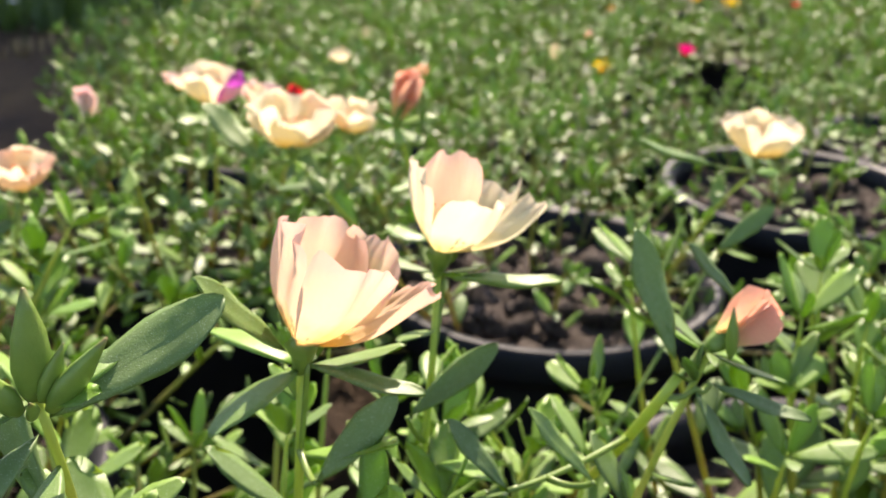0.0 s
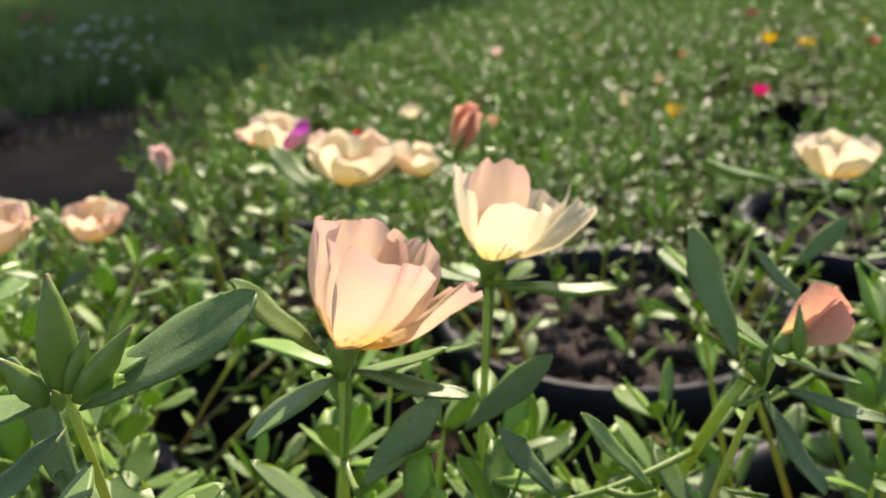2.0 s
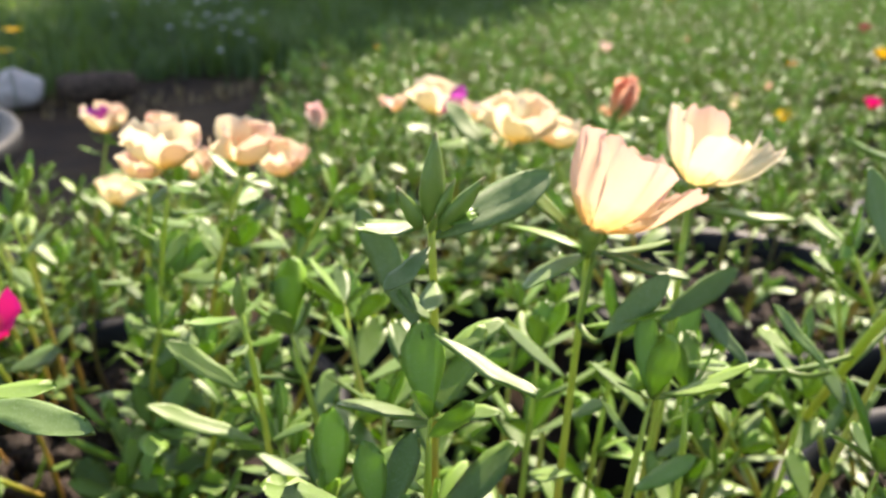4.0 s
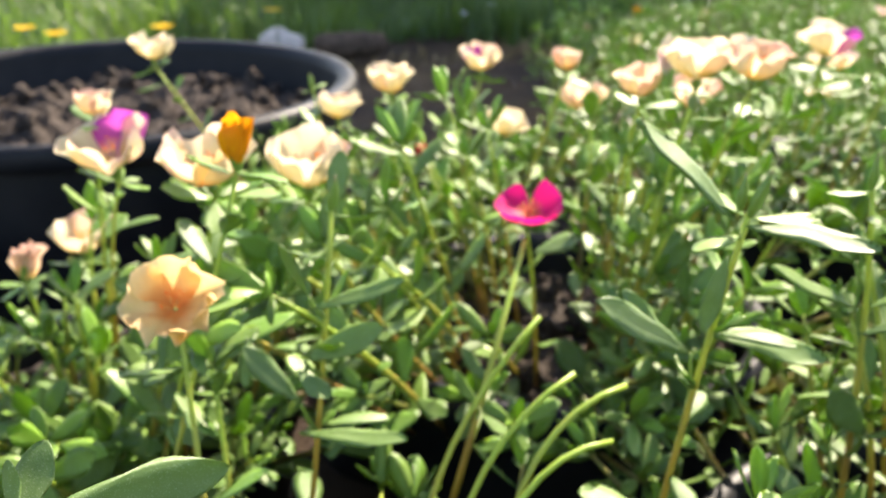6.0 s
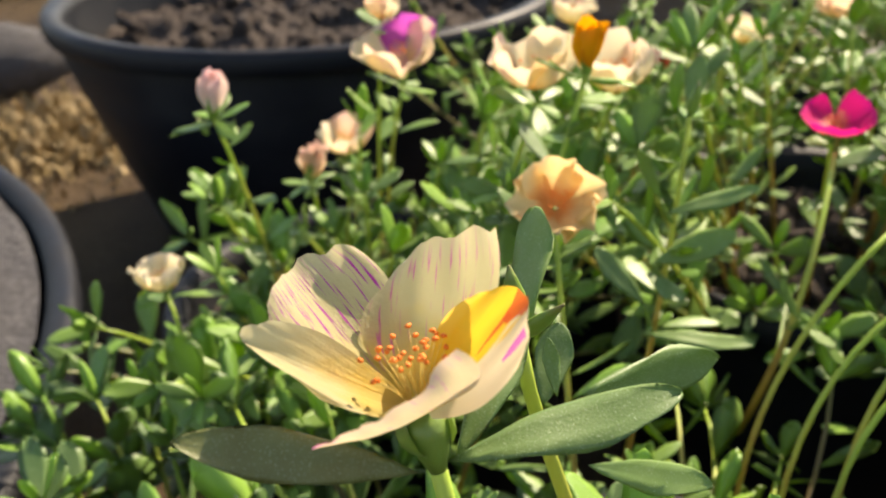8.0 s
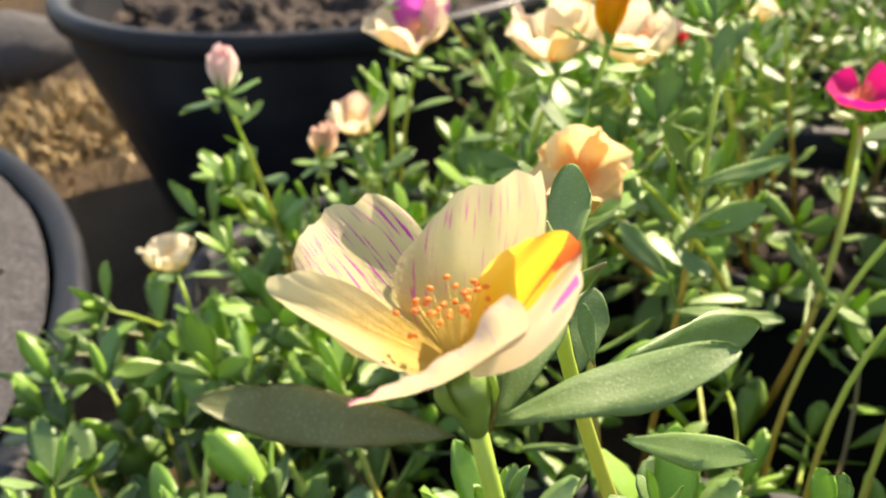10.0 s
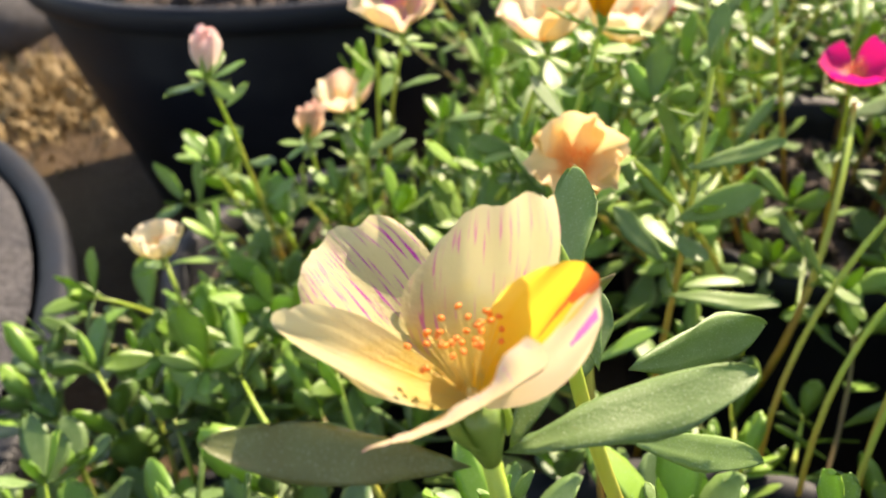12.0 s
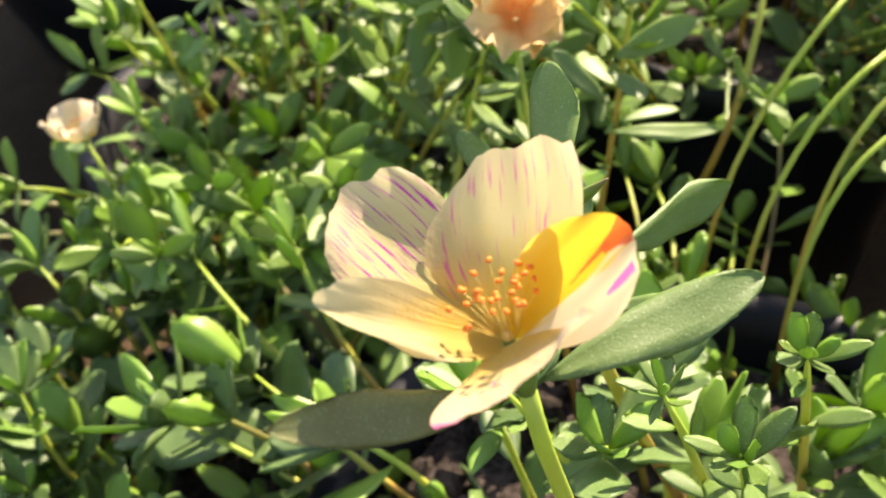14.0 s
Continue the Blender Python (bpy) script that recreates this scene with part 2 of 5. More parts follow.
def ground_material():
    n = Nodes("bare_earth")
    where = n.place()
    crumbs = n.noise(150.0, 6.0, where, 0.7)
    lumps = n.noise(9.0, 5.0, where)
    dry = n.ramp(n.noise(2.3, 4.0, where), (0.40, (0.0, 0.0, 0.0)), (0.62, (1.0, 1.0, 1.0)))
    damp = n.mix(crumbs, (0.035, 0.024, 0.017), (0.115, 0.080, 0.056))
    sandy = n.mix(crumbs, (0.085, 0.052, 0.028), (0.26, 0.18, 0.095))
    colour = n.mix(dry, damp, sandy)
    return n.finish(colour, 0.95, n.bump(n.math("ADD", crumbs, n.math("MULTIPLY", lumps, 3.0)), 1.0, 0.03), spec=0.12)


GROUND = ground_material()
STONE = soil_material("pale_stone", (0.42, 0.37, 0.33), (0.76, 0.69, 0.63), 40.0)
BARK = soil_material("brown_bark", (0.05, 0.035, 0.025), (0.20, 0.14, 0.10), 60.0)
STRAW = plain_material("dry_straw", (0.30, 0.21, 0.09), 0.7)
GRASS = leaf_material("grass_blade", (0.027, 0.055, 0.019), (0.049, 0.098, 0.027), (0.105, 0.170, 0.039), (0.19, 0.34, 0.04, 1), 0.30, 0.5)
WHITE_BLOOM = plain_material("white_bloom", (0.75, 0.75, 0.72), 0.6)


# ---- building helpers ----
def mesh_of(name, bm, material, smooth=True):
    me = bpy.data.meshes.new(name)
    bm.to_mesh(me)
    bm.free()
    me.materials.append(material)
    if smooth:
        me.polygons.foreach_set("use_smooth", [True] * len(me.polygons))
    return me


def raw_mesh(name, verts, tris, material, smooth=True):
    """A mesh from arrays of corners and triangles."""
    me = bpy.data.meshes.new(name)
    me.vertices.add(len(verts))
    me.vertices.foreach_set("co", np.asarray(verts, np.float32).ravel())
    me.loops.add(3 * len(tris))
    me.loops.foreach_set("vertex_index", np.asarray(tris, np.int32).ravel())
    me.polygons.add(len(tris))
    me.polygons.foreach_set("loop_start", np.arange(0, 3 * len(tris), 3, dtype=np.int32))
    me.polygons.foreach_set("use_smooth", np.full(len(tris), smooth))
    me.update(calc_edges=True)
    me.materials.append(material)
    return me


def child(name, me, parent, m=None, label=""):
    ob = new(name, me)
    ob.parent = parent
    if m is not None:
        ob.matrix_basis = m
    return tagged(ob, label)


def part(name, bm, material, parent, label=""):
    return child(name, mesh_of(name, bm, material), parent, None, label)


def tube(bm, line, radii, sides=6):
    """A closed tube along a line of points."""
    rings = []
    side = None
    for k, p in enumerate(line):
        ahead = (line[min(k + 1, len(line) - 1)] - line[max(k - 1, 0)]).normalized()
        if side is None:
            side = ahead.orthogonal().normalized()
        side = (side - ahead * side.dot(ahead)).normalized()
        over = ahead.cross(side)
        rings.append([bm.verts.new(p + radii[k] * (side * math.cos(a) + over * math.sin(a)))
                      for a in (2 * math.pi * s / sides for s in range(sides))])
    for a, b in zip(rings, rings[1:]):
        for s in range(sides):
            bm.faces.new((a[s], a[(s + 1) % sides], b[(s + 1) % sides], b[s]))
    bm.faces.new(rings[0][::-1])
    bm.faces.new(rings[-1])


def tube_arrays(line, radii, sides=4):
    verts, tris = [], []
    side = None
    for k, p in enumerate(line):
        ahead = (line[min(k + 1, len(line) - 1)] - line[max(k - 1, 0)]).normalized()
        if side is None:
            side = ahead.orthogonal().normalized()
        side = (side - ahead * side.dot(ahead)).normalized()
        over = ahead.cross(side)
        for s in range(sides):
            a = 2 * math.pi * s / sides
            verts.append(p + radii[k] * (side * math.cos(a) + over * math.sin(a)))
    for k in range(len(line) - 1):
        for s in range(sides):
            a, b = k * sides + s, k * sides + (s + 1) % sides
            tris += [(a, b, b + sides), (a, b + sides, a + sides)]
    return np.array([tuple(v) for v in verts]), np.array(tris)


def curve_line(a, b, c, steps):
    """Points on a bent line from a by way of b to c."""
    return [a.lerp(b, t).lerp(b.lerp(c, t), t) for t in (k / steps for k in range(steps + 1))]


PLAIN_SECTION = ((-1.0, None), (-0.5, 0.42), (0.5, 0.42), (1.0, None), (0.0, -0.7))
GROOVED_SECTION = ((-1.0, None), (-0.82, 0.30), (-0.40, 0.40), (0.0, 0.16), (0.40, 0.40), (0.82, 0.30), (1.0, None), (0.55, -0.48), (0.0, -0.72), (-0.55, -0.48))


def leaf_arrays(slim=0.30, thick=0.055, bend=0.12, cup=0.05, stations=6, blunt=0.6, twist=0.0):
    """A fleshy leaf of length 1 along x, its upper side to z: corners and triangles. Long ones have a groove along the middle and an uneven edge."""
    fine = stations > 8
    section = GROOVED_SECTION if fine else PLAIN_SECTION
    verts = [(0.0, 0.0, 0.0)]
    for k in range(1, stations + 1):
        v = k / (stations + 0.35)
        if fine:
            v = 1.0 - (1.0 - v) ** 1.5
        wide = slim / 2 * (math.sin(math.pi * v ** (0.90 + blunt * 0.8)) ** 0.66) * 1.02 + 0.014 * (1.0 - v)
        x, z = v, bend * v * v - bend * 0.25 * v
        deep = thick * (0.55 + 0.6 * math.sin(math.pi * v))
        if fine:
            z += 0.010 * math.sin(11.0 * v + slim * 40)
        c, s = math.cos(twist * v), math.sin(twist * v)
        for share, height in section:
            y, h = wide * share, cup * v if height is None else deep * height
            if fine and height is None:
                y *= 1.0 + 0.045 * math.sin(17.0 * v + 3.0 * share)
                h += 0.012 * math.sin(13.0 * v + 2.0 * share)
            verts.append((x, y * c - h * s, z + y * s + h * c))
    verts.append((1.0, 0.0, bend * 0.75))
    tris, n = [], len(section)
    for s in range(n):
        tris.append((0, 1 + (s + 1) % n, 1 + s))
    for k in range(stations - 1):
        for s in range(n):
            a, b = 1 + k * n + s, 1 + k * n + (s + 1) % n
            tris += [(a, b, b + n), (a, b + n, a + n)]
    last, tip = 1 + (stations - 1) * n, len(verts) - 1
    for s in range(n):
        tris.append((last + s, last + (s + 1) % n, tip))
    return np.array(verts), np.array(tris)


LEAF_SHAPES = [leaf_arrays(0.31, 0.042, 0.10, 0.03, 5, 0.7), leaf_arrays(0.35, 0.042, -0.12, 0.02, 5, 0.8, 0.3), leaf_arrays(0.25, 0.038, 0.20, 0.03, 5, 0.5, -0.3),
               leaf_arrays(0.43, 0.045, 0.06, 0.05, 5, 1.0), leaf_arrays(0.28, 0.038, -0.20, 0.02, 5, 0.6, 0.25), leaf_arrays(0.38, 0.045, 0.18, 0.06, 5, 0.9)]
FAR_SHAPES = [leaf_arrays(0.31, 0.042, 0.12, 0.03, 3, 0.7), leaf_arrays(0.37, 0.042, -0.10, 0.03, 3, 0.9), leaf_arrays(0.25, 0.04, 0.22, 0.03, 3, 0.5, 0.3), leaf_arrays(0.33, 0.04, 0.05, 0.05, 3, 0.7, -0.3)]
WIDE_SHAPES = [leaf_arrays(0.46, 0.045, 0.10, 0.04, 6, 0.9), leaf_arrays(0.52, 0.045, -0.08, 0.04, 6, 1.0, 0.2), leaf_arrays(0.40, 0.042, 0.16, 0.05, 6, 0.8, -0.2)]
SPIKE_SHAPES = [leaf_arrays(0.22, 0.05, 0.12, 0.03, 3, 0.6), leaf_arrays(0.28, 0.05, -0.10, 0.03, 3, 0.8), leaf_arrays(0.18, 0.05, 0.24, 0.03, 3, 0.4, 0.3)]
LEAF_MESHES = [raw_mesh("leaf", v, t, LEAF) for v, t in LEAF_SHAPES]
WIDE_MESHES = [raw_mesh("leaf", v, t, SHADED_LEAF) for v, t in WIDE_SHAPES]
YOUNG_MESHES = [raw_mesh("young_leaf", v, t, YOUNG) for v, t in LEAF_SHAPES]


def aimed(place, way, up, size, wide=1.0):
    """A pose whose x runs along way and whose z leans to up, scaled."""
    x = Vector(way).normalized()
    y = Vector(up).cross(x)
    y = y.normalized() if y.length > 1e-4 else x.orthogonal().normalized()
    z = x.cross(y)
    m = Matrix((x * size, y * size * wide, z * size)).transposed().to_4x4()
    m.translation = place
    return m


def leaf_poses(line, rng, start, spacing, longest, whorl=3, open_way=1.0, under=False, tufts=0.0):
    """Where the leaves of a stem sit: pose, and whether it is a young one."""
    lengths = [0.0]
    for a, b in zip(line, line[1:]):
        lengths.append(lengths[-1] + (b - a).length)
    total = lengths[-1]
    out, turn, s = [], rng.uniform(0, 6.3), start * total
    while s < total:
        k = max(i for i in range(len(line) - 1) if lengths[i] <= s)
        t = (s - lengths[k]) / max(lengths[k + 1] - lengths[k], 1e-6)
        p, ahead = line[k].lerp(line[k + 1], t), (line[k + 1] - line[k]).normalized()
        near_tip = s / total
        side = ahead.orthogonal().normalized()
        out_way = side * math.cos(turn) + ahead.cross(side) * math.sin(turn)
        lift = rng.uniform(0.15, 0.68) + 0.35 * near_tip ** 3
        if under and total - s < 0.022:
            lift = 0.12
        way = (out_way * open_way + ahead * lift + Vector((0, 0, -0.15 * (1 - near_tip)))).normalized()
        size = longest * rng.uniform(0.45, 1.15) * (1.0 - 0.25 * near_tip)
        out.append((aimed(p, way, ahead + Vector((0, 0, 0.6)), size, rng.uniform(0.9, 1.25)), rng.random() < 0.10 + 0.12 * near_tip))
        if tufts and rng.random() < tufts:
            for k in range(3):
                small = (way + ahead * rng.uniform(0.3, 1.2) + side * rng.uniform(-0.7, 0.7)).normalized()
                out.append((aimed(p, small, ahead, longest * rng.uniform(0.22, 0.42), rng.uniform(0.9, 1.2)), k < 2))
        turn += 2.4 + rng.uniform(-0.4, 0.4)
        s += spacing * rng.uniform(0.7, 1.3)
    ahead = (line[-1] - line[-2]).normalized()
    for k in range(whorl):
        side = ahead.orthogonal().normalized()
        out_way = side * math.cos(turn) + ahead.cross(side) * math.sin(turn)
        lift = 0.5 + 0.5 * k / max(whorl, 1) + rng.uniform(-0.2, 0.3)
        if under:
            lift = 0.3 * lift - 0.15
        elif k > whorl * 0.45:
            lift += 0.9
        out.append((aimed(line[-1] - ahead * 0.002, out_way + ahead * lift, ahead, longest * rng.uniform(0.35, 0.8), rng.uniform(0.9, 1.2)), k > whorl * 0.45))
        turn += 2.4
    return out


def stem_line(foot, top, rng, bow=0.012, steps=7):
    middle = foot.lerp(top, 0.5) + Vector((rng.uniform(-bow, bow), rng.uniform(-bow, bow), 0.0))
    middle.z += 0.10 * (top.z - foot.z)
    return curve_line(foot, middle, top, steps)


def leafy_stem(plant, foot, top, rng, longest=0.024, spacing=0.011, start=0.25, whorl=4, thick=0.0014, bow=0.012, under=False, leaves=LEAF_MESHES):
    """One stem whose leaves are pieces of their own. Places are in the world."""
    off = plant.location
    line = [p - off for p in stem_line(Vector(foot), Vector(top), rng, bow)]
    bm = bmesh.new()
    radii = [thick * (1.0 - 0.35 * k / (len(line) - 1)) for k in range(len(line))]
    if not under:
        radii[-1] = thick * 0.25
    tube(bm, line, radii, 6)
    stem = part("stem", bm, STEM, plant)
    for m, young in leaf_poses(line, rng, start, spacing, longest, whorl, 1.0, under, 0.12):
        child("leaf", rng.choice(YOUNG_MESHES if young else leaves), stem, m)
    return stem, line


def petal_mesh(root, tip, up, width, bulge, curl, wave, material, rng, thumb=0.0, across=9, along=9, side=None, peak=0.0, drop=0.0, flare=0.05, point=0.21):
    """A broad petal from its narrow root to its round ruffled tip, bowed outwards. peak: where along the rim it reaches highest. point: how far the rim falls off from there.
    drop: how far one corner of the rim hangs over."""
    root, tip, up = Vector(root), Vector(tip), Vector(up).normalized()
    run = tip - root
    outward = run - up * run.dot(up)
    outward = outward.normalized() if outward.length > 1e-5 else up.orthogonal().normalized()
    side = up.cross(outward).normalized() if side is None else Vector(side).normalized()
    face = run.cross(side).normalized()
    if face.dot(outward) < 0:
        face = -face
    size = run.length
    bend = root.lerp(tip, 0.46) + face * bulge * size
    seed = Vector((rng.uniform(-50, 50), rng.uniform(-50, 50), rng.uniform(-50, 50)))
    bm = bmesh.new()
    uv = bm.loops.layers.uv.new("UVMap")
    grid = []
    for j in range(along + 1):
        v = j / along
        half = width / 2 * (0.26 + 0.74 * math.sin(0.5 * math.pi * min(1.0, v / 0.78)) ** 0.9) * (1.0 - 0.10 * max(0.0, (v - 0.78) / 0.22) ** 2)
        row = []
        for i in range(across + 1):
            u = 2 * i / across - 1
            lobe = 1.0 - point * (abs(u - peak) / (1 + abs(peak))) ** 2.5 - 0.045 * thumb * math.exp(-(u - peak - 0.25) ** 2 / 0.03)
            w = v * (lobe + v * v * (0.040 * noise.noise(seed + Vector((u * 3.2, 7.0, 0.0))) + 0.018 * noise.noise(seed + Vector((u * 9.0, 3.0, 0.0)))))
            mid = root.lerp(bend, w).lerp(bend.lerp(tip, w), w)
            p = mid + side * (half * u) - face * (curl * half * u * u * (0.45 + 0.55 * v))
            ripple = noise.noise(seed + Vector((u * 1.3, v * 0.9, 0.0))) * wave * size * v * 1.3
            ripple += noise.noise(seed * 2 + Vector((u * 3.4, v * 1.4, 3.0))) * wave * size * 0.75 * v ** 3
            ripple += flare * size * max(0.0, (v - 0.6) / 0.4) ** 2
            ripple += 0.006 * size * math.cos(9.0 * u) * v * v * (1 - u * u)
            p += face * ripple
            if drop and u < -0.25 and v > 0.5:
                k = ((-u - 0.25) / 0.75) ** 1.6 * ((v - 0.5) / 0.5) ** 1.3
                p += (outward * 0.35 - up * 0.95) * (drop * size * k)
            row.append((bm.verts.new(p), (i / across, v)))
        grid.append(row)
    for a, b in zip(grid, grid[1:]):
        for k in range(across):
            four = (a[k], a[k + 1], b[k + 1], b[k])
            f = bm.faces.new([q[0] for q in four])
            for loop, q in zip(f.loops, four):
                loop[uv].uv = q[1]
    return mesh_of("petal", bm, material)


def calyx_bm(base, up, size):
    """The green cup under a flower with two pointed sepals."""
    up = Vector(up).normalized()
    side = up.orthogonal().normalized()
    over = up.cross(side)
    bm = bmesh.new()
    rows = []
    for h, r in ((-0.30, 0.10), (0.0, 0.20), (0.20, 0.26), (0.36, 0.23), (0.50, 0.05)):
        rows.append([bm.verts.new(Vector(base) + up * h * size + (side * math.cos(a) + over * math.sin(a) * 0.86) * r * size)
                     for a in (2 * math.pi * s / 10 for s in range(10))])
    for a, b in zip(rows, rows[1:]):
        for s in range(10):
            bm.faces.new((a[s], a[(s + 1) % 10], b[(s + 1) % 10], b[s]))
    bm.faces.new(rows[0][::-1]), bm.faces.new(rows[-1])
    for sign in (-1, 1):
        root = Vector(base) + up * 0.05 * size + side * sign * 0.23 * size
        pts = []
        for v, w, o in ((0.0, 0.20, 0.02), (0.35, 0.24, 0.10), (0.7, 0.14, 0.12), (1.0, 0.01, 0.08)):
            mid = root + up * v * size * 0.42 + side * sign * o * size
            pts.append([bm.verts.new(mid + over * w * size * e - side * sign * 0.10 * size * abs(e)) for e in (-1, 0, 1)])
        for a, b in zip(pts, pts[1:]):
            for e in range(2):
                bm.faces.new((a[e], a[e + 1], b[e + 1], b[e]))
    return bm


def stamens(flower, base, up, size, rng, count=26):
    up = Vector(up).normalized()
    side = up.orthogonal().normalized()
    over = up.cross(side)
    threads, heads = bmesh.new(), bmesh.new()
    for _ in range(count):
        a, r = rng.uniform(0, 6.3), rng.uniform(0.10, 0.37) * size
        root = Vector(base) + (side * math.cos(a) + over * math.sin(a)) * 0.08 * size + up * 0.15 * size
        head = Vector(base) + (side * math.cos(a) + over * math.sin(a)) * r + up * (rng.uniform(0.45, 0.70) * size)
        tube(threads, [root, root.lerp(head, 0.5) + up * 0.03 * size, head], [0.0032 * size] * 3, 4)
        m = Matrix.Translation(head) @ Matrix.Rotation(rng.uniform(0, 6), 4, "Z") @ Matrix.Diagonal((0.036 * size, 0.026 * size, 0.024 * size, 1))
        bmesh.ops.create_icosphere(heads, subdivisions=1, radius=1.0, matrix=m)
    part("stamen", threads, FILAMENT, flower, "pale yellow thread-thin filaments")
    part("pollen", heads, ANTHER, flower, "bright orange pollen-covered anthers")


def flower_on(plant, base, up, size, rng, spread, materials, count=5, wave=0.10, bulge=0.22, curl=0.35, widen=1.05, spin=None, middle=True, label=""):
    """A cup-shaped bloom. base: where the stem ends. spread: degrees from the axis to the petal tips."""
    off = plant.location
    base, up = Vector(base) - off, Vector(up).normalized()
    flower = part("flower", calyx_bm(base, up, size * 0.38), CALYX, plant, label)
    side = (Vector((1, 0, 0)) - up * up.x).normalized()
    over = up.cross(side)
    spin = rng.uniform(0, 6.3) if spin is None else spin
    for k in range(count):
        a = spin + 2 * math.pi * k / count + rng.uniform(-0.12, 0.12)
        out = side * math.cos(a) + over * math.sin(a)
        lean = radians(spread * rng.uniform(0.68, 0.98))
        root = base + up * 0.20 * size + out * 0.03 * size
        tip = root + (up * math.cos(lean) + out * math.sin(lean)) * size * rng.uniform(0.9, 1.08)
        me = petal_mesh(root, tip, up, size * widen, bulge, curl, wave, materials[k % len(materials)], rng, rng.uniform(0, 1), peak=rng.uniform(-0.3, 0.3), flare=0.06)
        child("petal", me, flower)
    if middle:
        stamens(flower, base + up * 0.22 * size, up, size * 0.8, rng, 14)
    return flower


def bud_on(plant, base, up, size, rng, colour=None, label=""):
    """A pointed closed bud in two green sepals, with a coloured tip if it is about to open."""
    off = plant.location
    base, up = Vector(base) - off, Vector(up).normalized()
    side = up.orthogonal().normalized()
    over = up.cross(side)
    bm = bmesh.new()
    rows = []
    profile = ((0.0, 0.08), (0.12, 0.15), (0.32, 0.20), (0.55, 0.17), (0.78, 0.09), (0.97, 0.02))
    for h, r in profile:
        rows.append([bm.verts.new(base + up * h * size + (side * math.cos(a) + over * math.sin(a) * 0.7) * r * 0.84 * size * (1 + 0.10 * math.cos(2 * a)))
                     for a in (2 * math.pi * s / 10 for s in range(10))])
    for a, b in zip(rows, rows[1:]):
        for s in range(10):
            bm.faces.new((a[s], a[(s + 1) % 10], b[(s + 1) % 10], b[s]))
    bm.faces.new(rows[0][::-1]), bm.faces.new(rows[-1])
    bud = part("bud", bm, BUD, plant, label or "pointed green closed flower bud")
    if colour:
        for k in range(4):
            a = k * 1.7 + rng.uniform(0, 1)
            out = side * math.cos(a) + over * math.sin(a)
            root = base + up * 0.25 * size + out * 0.10 * size
            tip = base + up * size * rng.uniform(1.25, 1.5) + out * size * rng.uniform(0.02, 0.14)
            child("petal", petal_mesh(root, tip, up, size * 0.70, 0.20, 1.1, 0.26, colour, rng, 0.0, 8, 9), bud)
    return bud


# ---- ground ----
def build_ground():
    near = [-6 + 0.12 * k for k in range(101)]
    xs = [-400, -60, -20, -9] + near + [8, 12, 25, 70, 400]
    ys = [-400, -60, -20, -5] + [-2 + 0.12 * k for k in range(101)] + [12, 16, 30, 80, 400]
    bm = bmesh.new()
    rows = []
    for y in ys:
        row = []
        for x in xs:
            d = math.hypot(x, y)
            z = 0.0 if d > 14 else -0.012 + 0.030 * noise.noise(Vector((x * 1.1, y * 1.1, 0.3))) * min(1.0, d / 2) + 0.008 * noise.noise(Vector((x * 5, y * 5, 4.0)))
            row.append(bm.verts.new((x, y, z - 0.01)))
        rows.append(row)
    for a, b in zip(rows, rows[1:]):
        for k in range(len(xs) - 1):
            bm.faces.new((a[k], a[k + 1], b[k + 1], b[k]))
    ob = new("ground", mesh_of("ground", bm, GROUND))
    return tagged(ob, "bare brown earth, dark and damp with sandy patches", "ground", kind="structure")


build_ground()


# ---- pots ----
def lathe(bm, profile, sides=40):
    rows = []
    for r, z in profile:
        rows.append([bm.verts.new((r * math.cos(a), r * math.sin(a), z)) for a in (2 * math.pi * s / sides for s in range(sides))])
    for a, b in zip(rows, rows[1:]):
        for s in range(sides):
            bm.faces.new((a[s], a[(s + 1) % sides], b[(s + 1) % sides], b[s]))
    return rows


